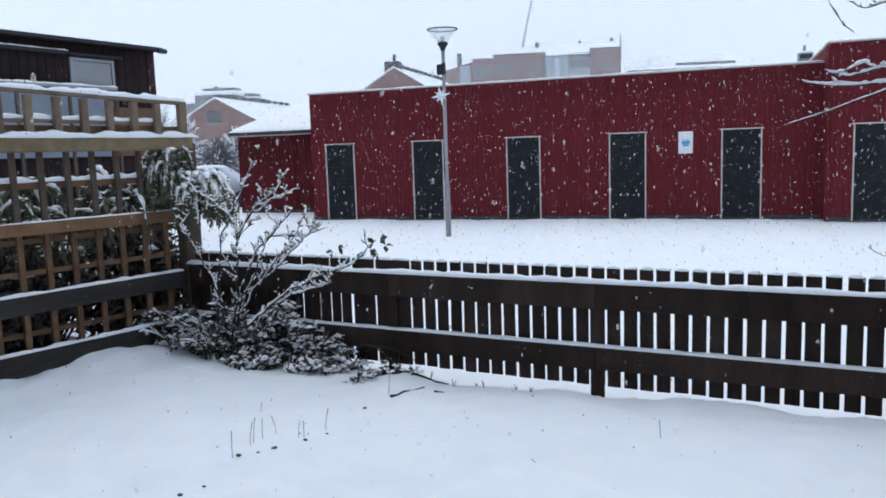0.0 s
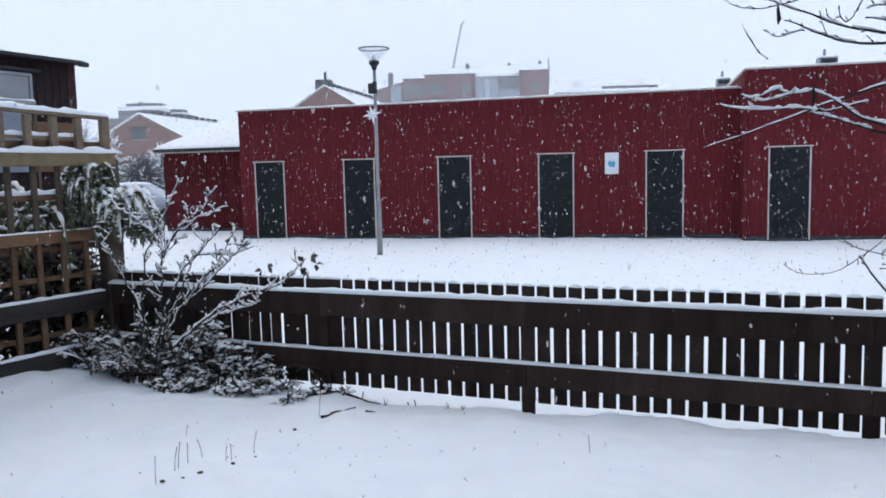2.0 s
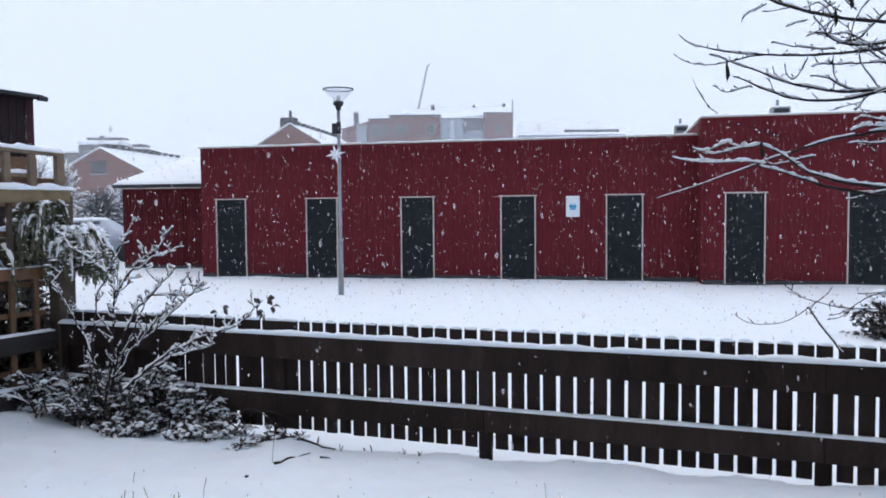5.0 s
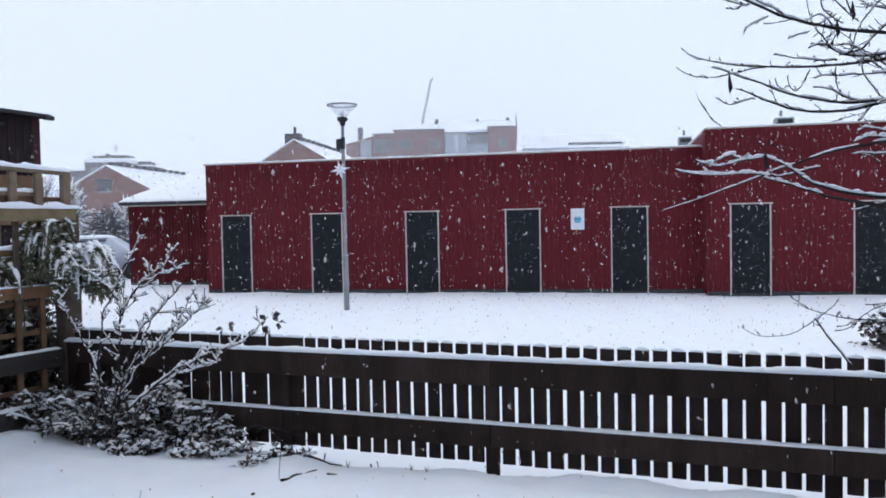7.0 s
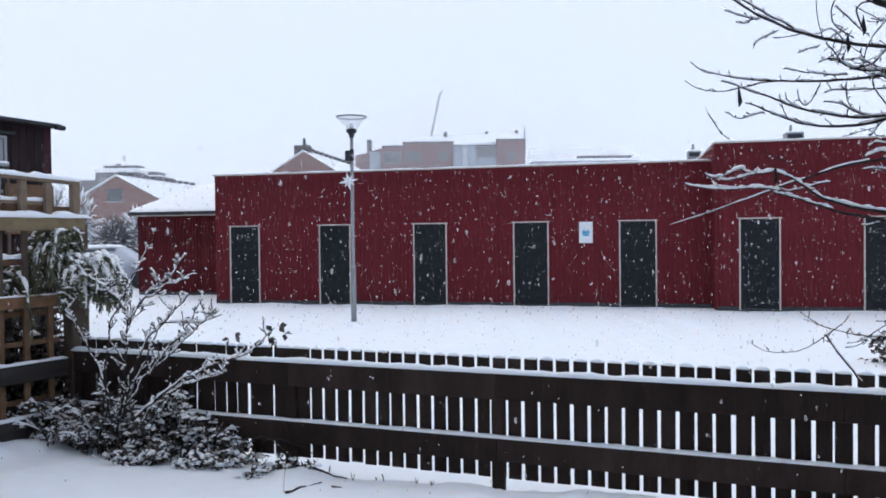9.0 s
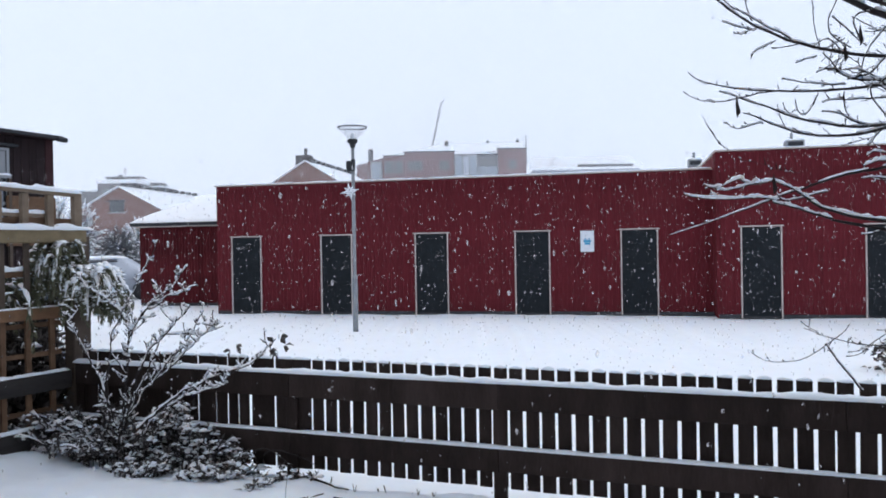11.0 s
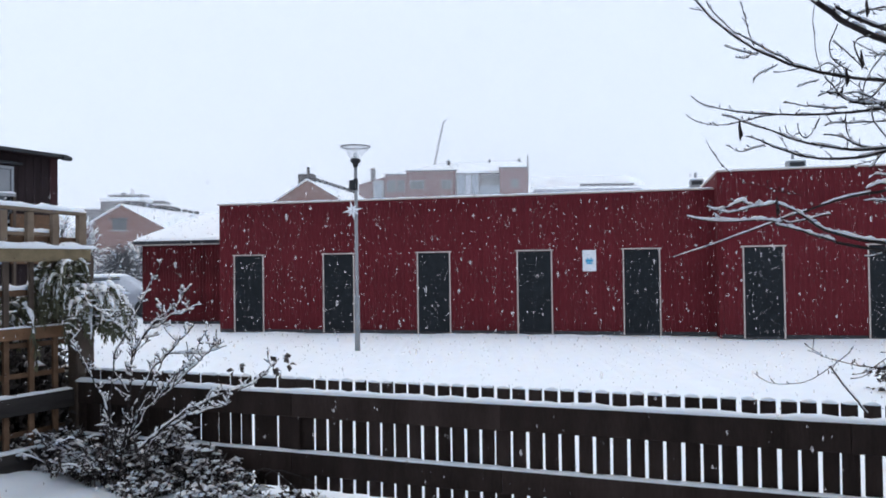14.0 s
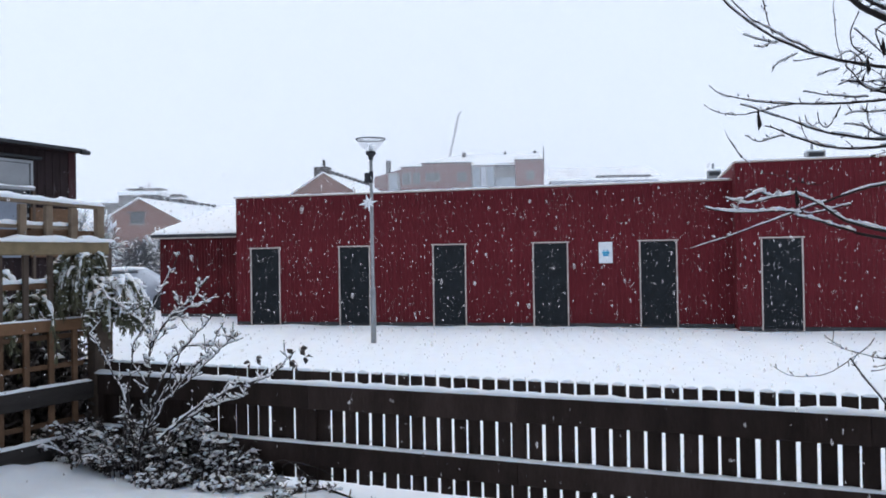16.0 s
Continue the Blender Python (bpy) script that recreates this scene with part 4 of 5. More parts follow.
    limb((1.38, 3.15, 1.96), (1.29, 3.13, 1.97), (1.22, 3.10, 1.99), (1.12, 3.08, 2.01), 0.0012, 0.0008, join=False, cover=0.3)
    limb((1.56, 3.20, 2.66), (1.53, 3.20, 2.58), (1.54, 3.20, 2.52), (1.63, 3.23, 2.47), 0.003, 0.0025, join=False)
    limb((1.54, 3.20, 2.59), (1.58, 3.21, 2.56), (1.63, 3.22, 2.52), (1.70, 3.25, 2.48), 0.0028, 0.0022, join=False)
    limb((1.73, 3.25, 2.62), (1.65, 3.23, 2.60), (1.65, 3.23, 2.55), (1.68, 3.24, 2.49), 0.0035, 0.003, join=False)
    limb((1.50, 3.19, 2.44), (1.53, 3.20, 2.47), (1.57, 3.21, 2.49), (1.60, 3.22, 2.51), 0.0024, 0.0018, join=False)
    limb((1.50, 3.19, 2.44), (1.54, 3.20, 2.40), (1.58, 3.21, 2.36), (1.65, 3.23, 2.34), 0.0028, 0.0022, join=False)
    limb((1.61, 3.22, 2.45), (1.59, 3.21, 2.42), (1.57, 3.21, 2.38), (1.55, 3.20, 2.36), 0.0022, 0.0018, join=False)
    limb((1.59, 3.21, 2.29), (1.59, 3.21, 2.25), (1.60, 3.22, 2.21), (1.62, 3.22, 2.18), 0.0024, 0.002, join=False)
    limb((1.98, 3.32, 2.31), (1.79, 3.27, 2.27), (1.60, 3.22, 2.26), (1.50, 3.19, 2.24), 0.0045, 0.002)
    limb((1.87, 3.29, 2.50), (1.76, 3.26, 2.41), (1.71, 3.25, 2.37), (1.61, 3.22, 2.34), 0.005, 0.003)
    limb((1.98, 3.32, 2.13), (1.81, 3.28, 2.15), (1.74, 3.26, 2.11), (1.70, 3.25, 2.08), 0.005, 0.003)
    limb((1.99, 3.32, 2.76), (1.85, 3.29, 2.76), (1.71, 3.25, 2.73), (1.61, 3.22, 2.68), 0.0045, 0.003)
    limb((1.99, 3.32, 2.53), (1.85, 3.29, 2.54), (1.78, 3.27, 2.55), (1.74, 3.26, 2.54), 0.0045, 0.002)
    limb((1.59, 3.19, 1.35), (1.49, 3.16, 1.27), (1.32, 3.12, 1.21), (1.14, 3.06, 1.26), 0.0022, 0.0013, join=False, cover=0.3)
    limb((2.06, 3.32, 1.23), (1.78, 3.25, 1.25), (1.57, 3.19, 1.28), (1.38, 3.13, 1.34), 0.0028, 0.0013, cover=0.3)
    limb((1.65, 3.21, 1.07), (1.60, 3.20, 1.13), (1.54, 3.18, 1.20), (1.48, 3.16, 1.27), 0.0040, 0.0030, join=False, cover=0.9, fat=0.8)
    limb((2.06, 3.32, 1.35), (1.78, 3.25, 1.30), (1.67, 3.22, 1.25), (1.59, 3.19, 1.24), 0.0024, 0.0013, cover=0.3)
    limb((1.94, 3.29, 1.76), (1.83, 3.26, 1.74), (1.74, 3.24, 1.72), (1.66, 3.22, 1.71), 0.0035, 0.002, join=False, cover=0.9)
    limb((1.98, 3.32, 2.27), (1.84, 3.29, 2.31), (1.71, 3.25, 2.37), (1.60, 3.22, 2.38), 0.0045, 0.002)
    limb((1.88, 3.29, 2.63), (1.76, 3.26, 2.53), (1.69, 3.24, 2.43), (1.68, 3.24, 2.34), 0.004, 0.002, join=False)
    limb((1.98, 3.32, 2.24), (1.84, 3.29, 2.28), (1.76, 3.26, 2.32), (1.70, 3.25, 2.30), 0.0045, 0.002)
    limb((1.81, 3.28, 2.18), (1.76, 3.26, 2.23), (1.72, 3.25, 2.28), (1.73, 3.25, 2.33), 0.003, 0.002, join=False)
    limb((1.97, 3.32, 2.06), (1.83, 3.29, 2.04), (1.75, 3.26, 2.05), (1.70, 3.25, 2.03), 0.004, 0.002, cover=0.95, fat=1.8)
    limb((1.58, 3.21, 2.45), (1.52, 3.19, 2.50), (1.47, 3.18, 2.48), (1.44, 3.17, 2.47), 0.0022, 0.0016, join=False)
    limb((1.47, 3.18, 2.43), (1.43, 3.17, 2.42), (1.40, 3.16, 2.41), (1.37, 3.15, 2.40), 0.0024, 0.0018, join=False)
    limb((1.28, 3.12, 2.48), (1.24, 3.11, 2.46), (1.20, 3.10, 2.44), (1.18, 3.09, 2.42), 0.0026, 0.0024, join=False)
    limb((1.20, 3.10, 2.52), (1.15, 3.08, 2.52), (1.10, 3.07, 2.53), (1.05, 3.05, 2.54), 0.0026, 0.002, join=False)
    limb((1.19, 3.09, 2.51), (1.16, 3.08, 2.51), (1.14, 3.08, 2.50), (1.12, 3.07, 2.50), 0.002, 0.0016, join=False)
    for x, y, z in ((1.101, 3.05, 2.199), (1.591, 3.20, 2.436), (1.690, 3.22, 2.724), (1.664, 3.22, 2.509), (1.258, 3.10, 1.901)):
        part("dead_leaf", tube(bmesh.new(), [Vector((x, y, z + 0.05)), Vector((x, y, z + 0.025)), Vector((x + 0.005, y, z - 0.01)), Vector((x, y, z - 0.035))], [0.002, 0.011, 0.009, 0.001], 6, True, 0.4), BARK, t, "withered hanging leaf")


garden_tree()


class Leaves:
    """Collects many small folded leaves and lumps of snow into two meshes."""

    def __init__(self, seed):
        self.v, self.f, self.sv, self.sf, self.rng = [], [], [], [], random.Random(seed)

    def leaf(self, p, d, L, w):
        d = d.normalized()
        s = d.cross(Vector((self.rng.uniform(-1, 1), self.rng.uniform(-1, 1), 1)))
        s = s.normalized() if s.length > 1e-3 else Vector((1, 0, 0))
        u = s.cross(d) * w * 0.35
        k = len(self.v)
        self.v += [p, p + d * L * 0.5 + s * w / 2, p + d * L - u, p + d * L * 0.5 - s * w / 2, p + d * L * 0.5 + u]
        self.f += [(k, k + 1, k + 4), (k + 1, k + 2, k + 4), (k + 2, k + 3, k + 4), (k + 3, k, k + 4)]

    def lump(self, p, r, flat=0.6):
        k = len(self.sv)
        q = self.rng
        n = 6
        turn, long = q.uniform(0, 3.14), q.uniform(1.0, 2.0)
        cx, cy = math.cos(turn), math.sin(turn)
        self.sv += [p + Vector((0, 0, r * flat))]
        for ring, z in ((0.75, 0.55), (1.0, -0.1)):
            for i in range(n):
                a = 2 * math.pi * i / n + ring
                rr = r * ring * q.uniform(0.75, 1.25)
                u, w = rr * math.cos(a) * long, rr * math.sin(a) * 0.8
                self.sv.append(p + Vector((u * cx - w * cy, u * cy + w * cx, r * flat * z)))
        self.sv.append(p - Vector((0, 0, r * flat * 0.5)))
        for i in range(n):
            j = (i + 1) % n
            self.sf += [(k, k + 1 + i, k + 1 + j), (k + 1 + i, k + 1 + n + i, k + 1 + n + j, k + 1 + j), (k + 1 + n + i, k + 1 + 2 * n, k + 1 + n + j)]

    def done(self, parent, mat, names=("foliage", "snow")):
        for name, v, f, m in ((names[0], self.v, self.f, mat), (names[1], self.sv, self.sf, BRIGHT_TWIG_SNOW)):
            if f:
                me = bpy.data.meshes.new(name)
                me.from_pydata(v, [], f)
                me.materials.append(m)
                if m is BRIGHT_TWIG_SNOW:
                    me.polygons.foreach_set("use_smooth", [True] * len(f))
                ob = tagged(new(name, me), kind="stuff")
                ob.parent = parent


def bare_shrub():
    rng = random.Random(5)
    t = thing("rose_shrub", "bare rose shrub with snow-caked twigs by the fence corner", "shrub")
    stems = (
        ((-2.60, 5.91, 0.20), (-2.51, 5.89, 0.85), (-2.40, 5.85, 1.20), (-1.86, 5.62, 1.43)),
        ((-2.63, 5.92, 0.20), (-2.68, 5.95, 0.84), (-2.54, 5.92, 1.25), (-2.21, 5.79, 1.76)),
        ((-2.60, 5.93, 0.30), (-2.79, 5.95, 0.79), (-2.93, 5.95, 1.04), (-3.02, 5.95, 1.22)),
        ((-2.52, 5.85, 0.35), (-2.26, 5.79, 0.99), (-1.96, 5.66, 1.09), (-1.66, 5.52, 1.15)),
        ((-2.40, 5.78, 0.35), (-1.86, 5.60, 0.73), (-1.53, 5.45, 0.86), (-1.24, 5.31, 1.07)),
        ((-2.55, 5.90, 0.35), (-2.26, 5.79, 0.92), (-2.12, 5.73, 1.12), (-1.97, 5.67, 1.24)),
        ((-2.52, 5.88, 0.40), (-2.22, 5.76, 0.77), (-2.00, 5.67, 1.00), (-1.81, 5.59, 1.26)),
        ((-2.29, 5.79, 0.72), (-2.06, 5.69, 0.87), (-1.84, 5.60, 1.07), (-1.71, 5.54, 1.15)),
        ((-2.49, 5.88, 1.03), (-2.29, 5.81, 1.29), (-2.14, 5.75, 1.38), (-2.02, 5.69, 1.51)),
        ((-2.51, 5.90, 1.16), (-2.62, 5.95, 1.28), (-2.76, 5.95, 1.37), (-2.90, 5.95, 1.48)),
        ((-2.59, 5.91, 0.30), (-2.51, 5.88, 0.71), (-2.48, 5.88, 0.98), (-2.43, 5.87, 1.16)),
        ((-2.30, 5.76, 0.45), (-1.91, 5.62, 0.65), (-1.71, 5.53, 0.72), (-1.46, 5.42, 0.93)),
    )
    for k, (a, b, c, d) in enumerate(stems):
        r = 0.0085 if k in (0, 1, 3, 4) else 0.0065
        limb_part(t, "stem", through4(a, b, c, d, 64), r, 0.003, rng, 6, 0.17, 0.8, 0.70, 2.9, TWIG, 2, 0.0034, 0.022, 0.2)
    lv = Leaves(8)
    for x, y, z in ((-1.25, 5.30, 1.05), (-1.20, 5.30, 1.09), (-1.17, 5.30, 1.03), (-1.28, 5.30, 1.00), (-1.58, 5.42, 0.98), (-1.54, 5.42, 1.01), (-1.22, 5.3, 0.98)):
        for _ in range(2):
            lv.leaf(Vector((x, y, z)), Vector((rng.uniform(-1, 1), rng.uniform(-1, 1), rng.uniform(-1, 0.3))), 0.065, 0.045)
    lv.done(t, LEAF, ("withered_leaves", "snow"))


def low_bush():
    """Low, dense, half-withered planting at the foot of the fence and trellis."""
    rng = random.Random(21)
    for cx, cy, rx, ry, hh, n, lean in ((-3.02, 6.24, 0.42, 0.20, 0.42, 100, -0.16), (-2.66, 6.08, 0.34, 0.18, 0.50, 90, -0.08), (-2.22, 6.0, 0.40, 0.17, 0.52, 115, 0.06), (-1.86, 5.90, 0.27, 0.13, 0.28, 46, 0.10), (-2.36, 5.76, 0.17, 0.07, 0.15, 20, 0.0), (-1.87, 5.72, 0.22, 0.08, 0.14, 20, 0.05), (-1.46, 5.50, 0.11, 0.05, 0.07, 8, 0.04), (-1.26, 5.62, 0.10, 0.04, 0.10, 6, 0.06)):
        t = thing("low_shrub", "low shrub with curled dark leaves under patches of snow", "shrub", group="low shrubs at the fence")
        lv = Leaves(rng.randint(0, 999))
        stems, caps = bmesh.new(), bmesh.new()
        for _ in range(n):
            a, q = rng.uniform(0, 6.283), math.sqrt(rng.random())
            x, y = cx + rx * q * math.cos(a), cy + ry * q * math.sin(a)
            top = hh * (1 - 0.6 * q * q) * rng.choice((0.4, 0.6, 0.75, 0.9, 1.0, 1.15))
            p0 = Vector((x, y, ground_height(x, y) - 0.03))
            out = Vector((lean * rng.uniform(0.2, 1.8) + rng.uniform(-0.10, 0.10) + 0.12 * (x - cx), rng.uniform(-0.09, 0.05), 0))
            p1 = p0 + out + Vector((0, 0, top))
            pts = bezier(p0, p0 + Vector((0, 0, top * 0.6)), p1 - out * 0.4 + Vector((0, 0, 0.02)), p1 + Vector((0, 0, -0.25 * top * rng.random())), 6)
            tube(stems, pts, [0.006, 0.0055, 0.005, 0.0045, 0.004, 0.003, 0.002], 4)
            if rng.random() < 0.6:
                snow_on(caps, pts[2:], [0.006] * 5, rng, 0.8, 3.2)
            # whorls of curled leaves, some of them capped with snow
            for i in (1, 2, 3, 4, 5, 6):
                p = pts[i]
                for _ in range(rng.randint(2, 5)):
                    lv.leaf(p, Vector((rng.uniform(-1, 1), rng.uniform(-1, 1), rng.uniform(-1.2, 1.4))), rng.uniform(0.03, 0.075), rng.uniform(0.012, 0.026))
                for _ in range(rng.randint(1, 4) if i > 4 else rng.randint(0, 2)):
                    lv.lump(p + Vector((rng.uniform(-0.035, 0.035), rng.uniform(-0.035, 0.02), rng.uniform(-0.02, 0.02))), rng.choice((0.004, 0.005, 0.007, 0.009, 0.012, 0.017, 0.024)), rng.uniform(0.5, 0.9))
        tagged(part("twig_mass", stems, TWIG, t), kind="stuff")
        if len(caps.verts):
            tagged(part("stem_snow", caps, BRIGHT_TWIG_SNOW, t, smooth=True), kind="stuff")
        lv.done(t, LEAF)


def evergreen(name, label, base, shoots, length, spread, seed, leaf, droop, snow=0.5, load=0.02, turn=None):
    """Shoots that arch outwards and hang, set with narrow drooping leaves and loaded with snow."""
    rng = random.Random(seed)
    t = thing(name, label, "shrub")
    lv = Leaves(seed)
    stems, caps = bmesh.new(), bmesh.new()
    for k in range(shoots):
        a = rng.uniform(0, 6.283) if turn is None else rng.gauss(turn, 0.6)
        p0 = Vector(base) + Vector((rng.uniform(-1, 1) * spread[0] * 0.5, rng.uniform(-1, 1) * spread[1] * 0.5, rng.uniform(-1, 0.6) * spread[2]))
        L = length * rng.uniform(0.5, 1.1)
        d = Vector((math.cos(a) * spread[0], math.sin(a) * spread[1], 0)) / 0.45 * 0.6
        pts = bezier(p0, p0 + d * 0.35 * L + Vector((0, 0, 0.22 * L)), p0 + d * 0.9 * L + Vector((0, 0, 0.12 * L)), p0 + d * 1.1 * L - Vector((0, 0, droop * L)), 14)
        pts = wobble(pts, 0.014, rng)
        tube(stems, pts, [0.006 - 0.0003 * i for i in range(15)], 5)
        for i in range(2, 15):
            g = (pts[i] - pts[i - 1]).normalized()
            for _ in range(6):
                lv.leaf(pts[i], g * 0.6 + Vector((rng.uniform(-0.5, 0.5), rng.uniform(-0.5, 0.5), rng.uniform(-1.2, -0.2))), leaf * rng.uniform(0.7, 1.5), leaf * 0.19)
            if rng.random() < 0.8 * snow:
                lv.lump(pts[i] + Vector((rng.uniform(-0.02, 0.02), rng.uniform(-0.02, 0.02), rng.uniform(-0.015, 0.012))), load * rng.uniform(0.5, 1.2), 0.5)
        if rng.random() < snow:
            a0, a1 = rng.randint(1, 4), rng.randint(9, 14)
            run = [q + Vector((0, 0, 0.010)) for q in pts[a0:a1 + 1]]
            n = len(run) - 1
            seed2 = Vector((k * 3.1, 0, 0))
            rad = [max(0.004, load * (0.35 + 0.9 * math.sin(math.pi * min(1, 0.12 + i / n))) * (1 + 1.3 * noise.noise(run[i] * 30 + seed2))) for i in range(n + 1)]
            tube(caps, run, rad, 8, True, 0.6)
    if len(caps.verts):
        tagged(part("shoot_snow", caps, BRIGHT_TWIG_SNOW, t, smooth=True), kind="stuff")
    tagged(part("twig_mass", stems, TWIG, t), kind="stuff")
    lv.done(t, GREEN)


bare_shrub()
low_bush()
evergreen("climbing_evergreen", "drooping evergreen climber loaded with snow over the corner post", (-3.33, 6.44, 1.66), 70, 0.34, (0.30, 0.30, 0.15), 31, 0.07, 0.85, 0.75, 0.015)
evergreen("evergreen_shrub", "arching evergreen beside the corner post bowed under snow", (-3.06, 6.50, 1.45), 150, 0.44, (0.30, 0.34, 0.13), 33, 0.06, 0.45, 1.0, 0.021, -0.35)
for k, (x, y, z) in enumerate(((-3.75, 6.35, 1.45), (-4.1, 5.75, 1.4), (-4.45, 5.3, 1.45))):
    evergreen("evergreen_shrub", "dark evergreen shrub behind the trellis with snow on it", (x, y, z), 30, 0.5, (0.5, 0.5, 0.22), 50 + k, 0.085, 0.7, 0.7, 0.018)


def hedge(x, y, rx, ry, h, n, seed, label, snow, name="hedge", leaf=0.10, mat=None, dusting=0.0, foot=0.05):
    rng = random.Random(seed)
    t = thing(name, label, "hedge")
    lv = Leaves(seed)
    stems = bmesh.new()
    for _ in range(n):
        a, q = rng.uniform(0, 6.283), math.sqrt(rng.random())
        px, py = x + rx * q * math.cos(a), y + ry * q * math.sin(a)
        top = h * (1 - 0.45 * q ** 3) * rng.uniform(0.8, 1.1)
        p0, p1 = Vector((px * 0.4 + x * 0.6, py * 0.4 + y * 0.6, -0.05)), Vector((px, py, top))
        tube(stems, [p0, p0.lerp(p1, 0.5) + Vector((0, 0, 0.1 * h)), p1], [0.012, 0.008, 0.004], 4)
        for _ in range(10):
            p = Vector((px, py, 0)) + Vector((rng.uniform(-0.12, 0.12) * rx, rng.uniform(-0.12, 0.12), rng.uniform(foot, 1) * top))
            lv.leaf(p, Vector((rng.uniform(-1, 1), rng.uniform(-1, 1), rng.uniform(-1, 0.6))), leaf * rng.uniform(0.6, 1.3), leaf * 0.5)
            if rng.random() < dusting:
                lv.lump(p + Vector((0, 0, 0.02)), leaf * rng.uniform(0.2, 0.5), 0.5)
        if rng.random() < snow:
            lv.lump(p1, rng.uniform(0.5, 1.1) * leaf, 0.5)
    tagged(part("twig_mass", stems, TWIG, t), kind="stuff")
    lv.done(t, mat or LEAF)


def twig_bush(x, y, rx, ry, h, n, seed, label, cap, name="bush"):
    """A bare, rounded bush of fine arching twigs with rime and snow on them."""
    rng = random.Random(seed)
    t = thing(name, label, "bush")
    stems, caps = bmesh.new(), bmesh.new()
    for _ in range(n):
        a, q = rng.uniform(0, 6.283), rng.random() ** 0.6
        top = h * math.sqrt(max(0.04, 1 - 0.8 * q * q)) * rng.uniform(0.45, 1.0)
        p0 = Vector((x + 0.25 * rx * q * math.cos(a), y + 0.25 * ry * q * math.sin(a), -0.05))
        p1 = Vector((x + rx * q * math.cos(a), y + ry * q * math.sin(a), top))
        pts = wobble(bezier(p0, p0 + Vector((0, 0, 0.85 * top)), p1.lerp(p0, 0.35) + Vector((0, 0, 0.22 * h)), p1 - Vector((0, 0, 0.10 * h * q)), 8), 0.06, rng)
        tube(stems, pts, [0.018 - 0.0017 * i for i in range(9)], 4)
        for i in (3, 4, 5, 6, 7):
            for _ in range(2):
                g = Vector((rng.uniform(-1, 1), rng.uniform(-1, 1), rng.uniform(-0.5, 0.5))) * rng.uniform(0.10, 0.26)
                run = [pts[i], pts[i] + g * 0.5 + Vector((0, 0, 0.02)), pts[i] + g]
                tube(stems, run, [0.009, 0.007, 0.004], 4)
                if rng.random() < cap * 0.5:
                    tube(caps, [r + Vector((0, 0, 0.014)) for r in run], [0.005, 0.014, 0.008], 5)
        if rng.random() < cap:
            tube(caps, [r + Vector((0, 0, 0.018)) for r in pts[5:]], [0.008, 0.024, 0.026, 0.012], 5)
    tagged(part("twig_mass", stems, FROSTY, t), kind="stuff")
    tagged(part("snow", caps, BRIGHT_TWIG_SNOW, t, smooth=True), kind="stuff")


hedge(-4.75, 6.1, 0.75, 1.5, 1.15, 420, 61, "dense dark hedge behind the trellis lattice", 0.04, leaf=0.11, foot=0.42)
# Added foliage that keeps the gap beside the corner post dark.
hedge(-3.85, 6.75, 0.55, 0.5, 1.15, 260, 62, "dark foliage added to fill the gap behind the trellis corner", 0.02, leaf=0.11)
twig_bush(-13.6, 31.0, 1.25, 1.1, 2.85, 700, 63, "rounded bare bush of grey frosted twigs", 0.10)
twig_bush(-13.55, 33.2, 1.4, 0.9, 3.3, 560, 68, "bare bush bowed under a thick layer of snow", 1.0)
twig_bush(-18.2, 35.0, 1.9, 1.2, 4.7, 300, 69, "tall snowy thicket of fine twigs", 0.9)
twig_bush(-16.3, 33.6, 1.5, 1.2, 4.1, 240, 64, "tall twiggy bush dusted with snow", 0.8)
hedge(-13.2, 25.0, 0.55, 0.5, 1.45, 110, 65, "small round bush capped with snow", 0.9, name="bush", leaf=0.12)
hedge(5.66, 9.75, 0.48, 0.4, 0.58, 80, 66, "low twiggy bush with snow in the field", 0.6, name="bush", leaf=0.10)


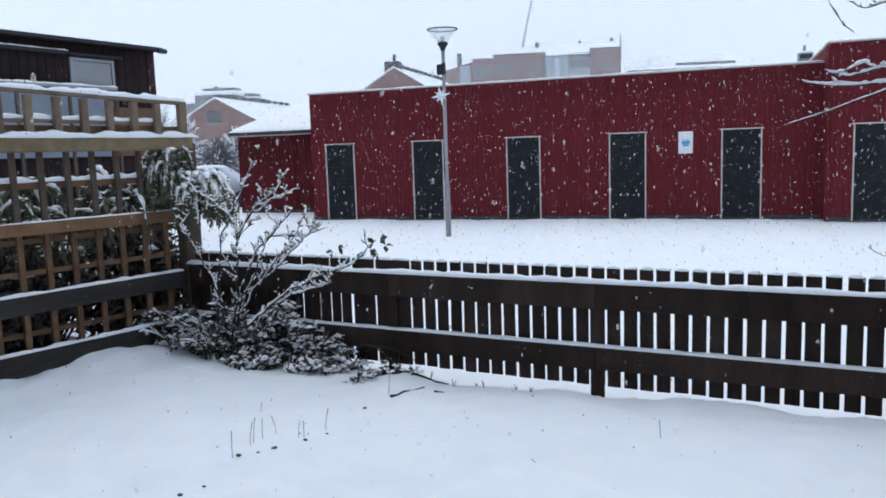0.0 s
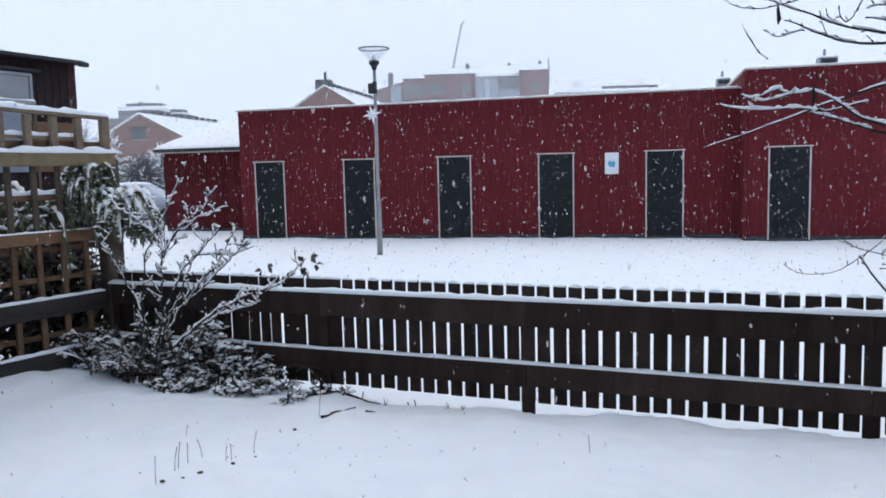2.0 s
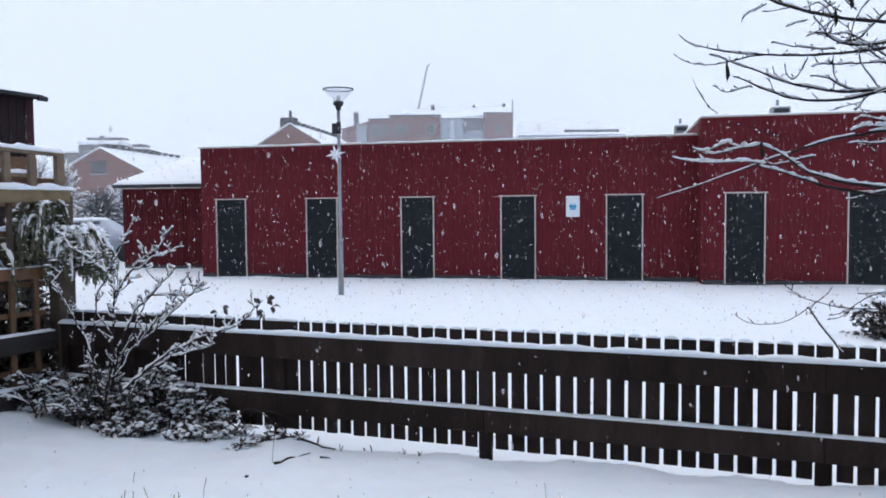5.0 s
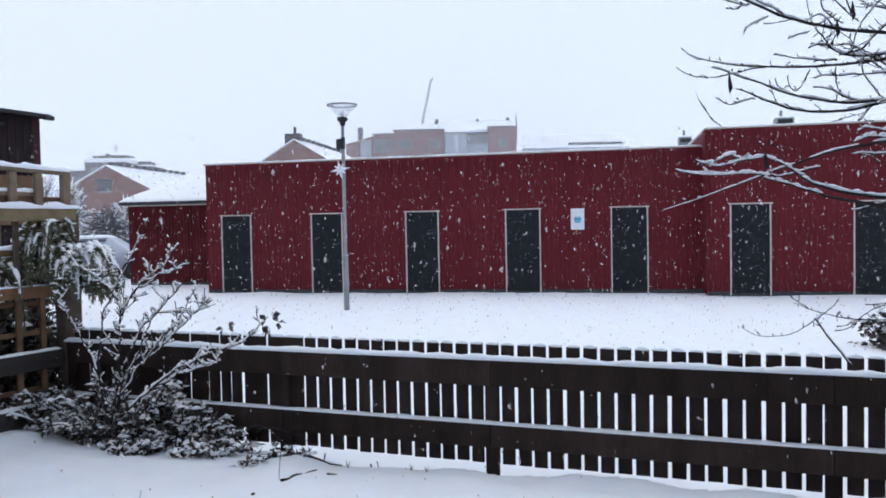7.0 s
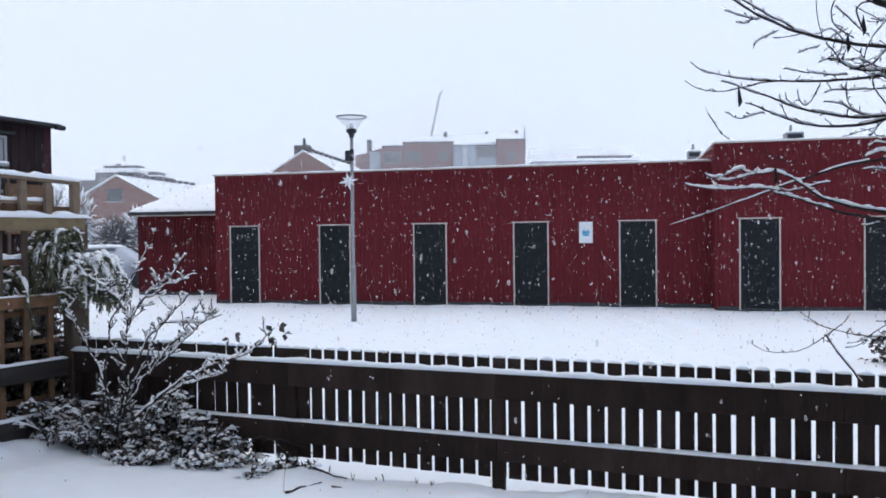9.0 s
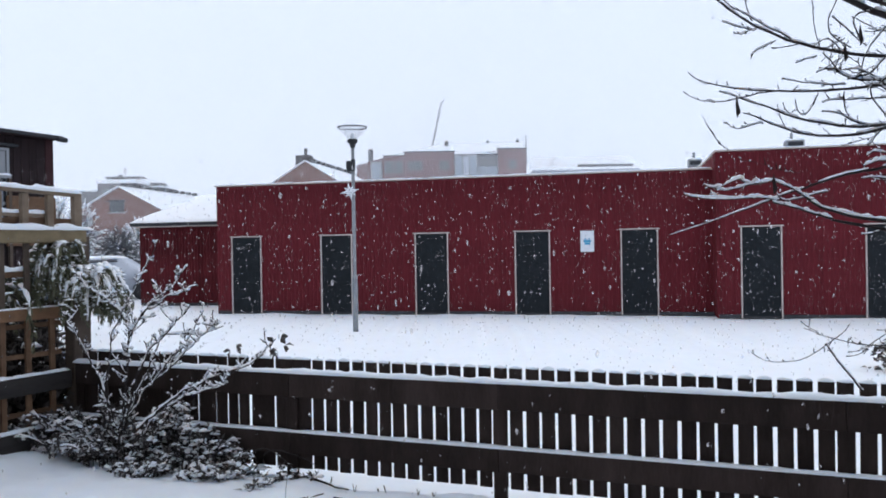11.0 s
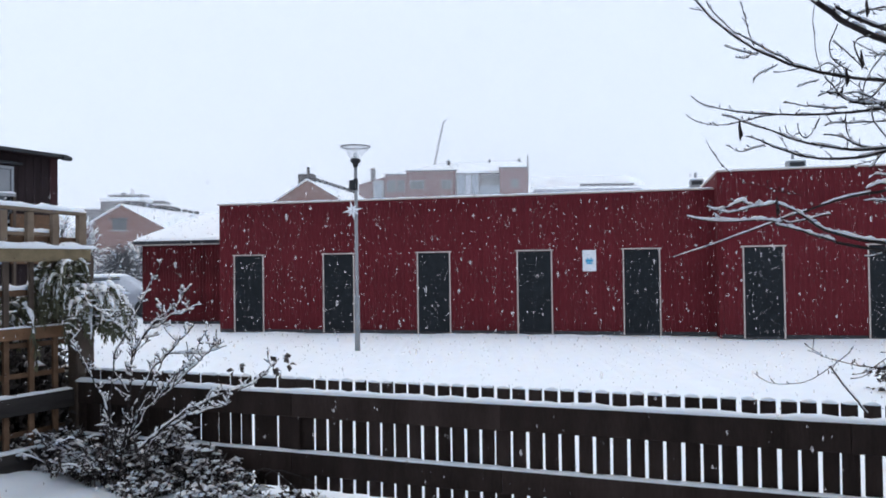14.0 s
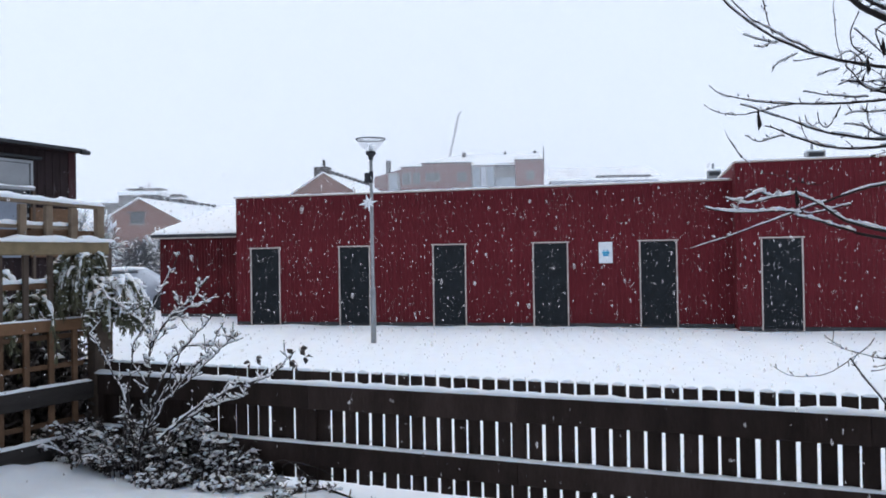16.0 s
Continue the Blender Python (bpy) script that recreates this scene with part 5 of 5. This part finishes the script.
# ---- stalks and fallen twigs in the snow ----
def stalks():
    rng = random.Random(17)
    spots = ((-1.78, 3.92, 0.15), (-1.75, 4.10, 0.14), (-1.74, 4.13, 0.15), (-1.71, 4.2, 0.12), (-1.65, 4.28, 0.11), (-1.5, 4.22, 0.09), (-1.47, 4.24, 0.10), (-1.40, 4.42, 0.13), (0.57, 4.34, 0.10), (-0.12, 4.05, 0.02), (-1.14, 5.07, 0.19), (-1.95, 4.8, 0.07))
    for x, y, h in spots:
        z = ground_height(x, y)
        bm = bmesh.new()
        lean = Vector((rng.uniform(-0.03, 0.03), rng.uniform(-0.02, 0.02), 0))
        tube(bm, [Vector((x, y, z - 0.04)), Vector((x, y, z + h * 0.5)) + lean * 0.4, Vector((x, y, z + h)) + lean], [0.0022, 0.0018, 0.0026], 5)
        tagged(link("dry_stalk", bm, STRAW), "thin dry stalk standing out of the snow", "plant", "stalks in the lawn")
    for (x0, y0), (x1, y1), r in (((-1.12, 5.05), (-0.93, 5.30), 0.012), ((-1.05, 5.55), (-0.78, 5.42), 0.009), ((-0.84, 5.20), (-0.77, 5.16), 0.007)):
        z0, z1 = ground_height(x0, y0), ground_height(x1, y1)
        pts = wobble([Vector((x0 + (x1 - x0) * i / 6, y0 + (y1 - y0) * i / 6, z0 + (z1 - z0) * i / 6 + r * 0.5)) for i in range(7)], 0.02, rng)
        tagged(link("fallen_twig", tube(bmesh.new(), pts, [r * (1 - 0.1 * i) for i in range(7)], 6), BARK, smooth=True), "dark fallen twig lying on the snow", "twig", "twigs on the lawn")
    for x, y, r in ((-1.75, 3.94, 0.017), (-1.60, 4.09, 0.016), (-1.66, 4.0, 0.010), (-1.88, 3.5, 0.015), (-1.26, 4.87, 0.016), (-1.45, 4.2, 0.014), (-1.80, 3.6, 0.010), (-1.37, 4.36, 0.010)):
        bm = bmesh.new()
        bmesh.ops.create_icosphere(bm, subdivisions=2, radius=r * 0.75)
        for v in bm.verts:
            v.co = Vector((v.co.x * 1.3, v.co.y, v.co.z * 0.7)) * (1 + 0.5 * noise.noise(v.co * 90 + Vector((x * 9, 0, 0))))
        c = link("earth_clod", bm, LEAF, smooth=True)
        c.matrix_world = pose(x, y, ground_height(x, y) + r * 0.2)
        tagged(c, "small dark clod showing through the snow", "clod", "clods in the lawn")


stalks()


def loose_ends():
    rng = random.Random(29)
    for k in range(2):
        a = Vector((-1.45 - 0.08 * k, 5.75, 0.16 + 0.02 * k))
        b = a + Vector((0.42 - 0.06 * k, -0.12 - 0.05 * k, -0.05 - 0.03 * k))
        t = thing("dead_shoot", "dark dead shoot leaning out of the low shrub", "twig", group="dead shoots")
        limb_part(t, "stem", bezier(a, a + Vector((0.12, 0, 0.09)), b + Vector((-0.12, 0, 0.08)), b, 18), 0.006, 0.003, rng, 5, 0.07, 0.3, 0.35, 0.8, BARK, 0, 0.0025)
    for k in range(6):
        s, off = -1.2 + 0.16 * k + rng.uniform(-0.05, 0.05), -0.19 + rng.uniform(-0.04, 0.03)
        p = FENCE_AT + FENCE_DIR * s - Vector((0.339, 0.941)) * -off
        z = ground_height(p.x, p.y)
        bm = bmesh.new()
        for _ in range(3):
            g = Vector((rng.uniform(-0.02, 0.02), rng.uniform(-0.02, 0.02), rng.uniform(0.02, 0.05)))
            tube(bm, [Vector((p.x, p.y, z - 0.02)), Vector((p.x, p.y, z)) + g * 0.6, Vector((p.x, p.y, z)) + g], [0.004, 0.003, 0.002], 4)
        tagged(link("grass_tuft", bm, STRAW), "few dry grass blades at the foot of the fence", "grass", "grass tufts at the fence")


loose_ends()


# ---- snow in the air ----
def flakes(name, label, n, lo, hi, size, seed, mat, lumpy):
    """Loose flakes: ragged lumps near by, plain small ones far off."""
    rng = random.Random(seed)
    v, f = [], []
    for _ in range(n):
        c = Vector([rng.uniform(a, b) for a, b in zip(lo, hi)])
        if c.z > 1.72 + 0.115 * c.y and rng.random() < 0.98:
            continue
        r = size * min(1.8, 0.34 + rng.expovariate(2.4))
        k = len(v)
        if lumpy:
            h = rng.uniform(0.8, 2.2)
            for z, q in ((1, 0.25), (0.45, 0.9), (-0.4, 0.95), (-1, 0.3)):
                for i in range(5):
                    a = 2 * math.pi * i / 5 + z
                    w = r * q * rng.uniform(0.6, 1.25)
                    v.append(c + Vector((w * math.cos(a), w * math.sin(a), r * h * z * rng.uniform(0.8, 1.1))))
            for j in range(3):
                for i in range(5):
                    f.append((k + 5 * j + i, k + 5 * j + (i + 1) % 5, k + 5 * j + 5 + (i + 1) % 5, k + 5 * j + 5 + i))
            f += [tuple(range(k, k + 5)), tuple(range(k + 19, k + 14, -1))]
        else:
            v += [c + Vector((-r, -r * 0.6, -r)), c + Vector((r, -r * 0.6, -r * 0.8)), c + Vector((0, r, -r)), c + Vector((0, 0, r * 1.2))]
            f += [(k, k + 1, k + 3), (k + 1, k + 2, k + 3), (k + 2, k, k + 3), (k, k + 2, k + 1)]
    me = bpy.data.meshes.new(name)
    me.from_pydata(v, [], f)
    me.materials.append(mat)
    me.polygons.foreach_set("use_smooth", [True] * len(f))
    tagged(new(name, me), label, "snowflakes", kind="stuff")


flakes("falling_snow", "large wet snowflakes falling over the garden and field", 13500, (-7, 2.4, 0.1), (8, 14, 3.8), 0.0052, 71, flake_material("wet_snowflake", 0.26, 0.88, (0.9, 0.85, 0.83, 1), (1.0, 0.96, 0.94, 1)), True)


flakes("falling_snow", "small snowflakes drifting in front of the red building", 6500, (-9, 8, 0.15), (12, 18, 3.2), 0.0072, 73, flake_material("drifting_snowflake", 0.18, 0.88, (0.9, 0.85, 0.83, 1), (1.0, 0.96, 0.94, 1)), True)


def haze_veil(y, opacity):
    """A wide translucent sheet behind the field that stands in for snowfall haze over the houses beyond it."""
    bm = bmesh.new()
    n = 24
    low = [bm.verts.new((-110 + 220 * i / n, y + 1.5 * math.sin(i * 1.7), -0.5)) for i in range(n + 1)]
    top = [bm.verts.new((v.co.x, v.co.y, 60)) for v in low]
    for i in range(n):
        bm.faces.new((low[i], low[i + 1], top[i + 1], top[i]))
    tagged(link("haze_sheet", bm, flake_material("haze_sheet", opacity), smooth=True), "translucent sheet standing in for snowfall haze over the far houses", "snowfall", "distant snowfall", kind="stuff")


# Four added haze sheets, so farther houses look paler.
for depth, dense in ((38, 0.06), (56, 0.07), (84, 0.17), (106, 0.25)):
    haze_veil(depth, dense)
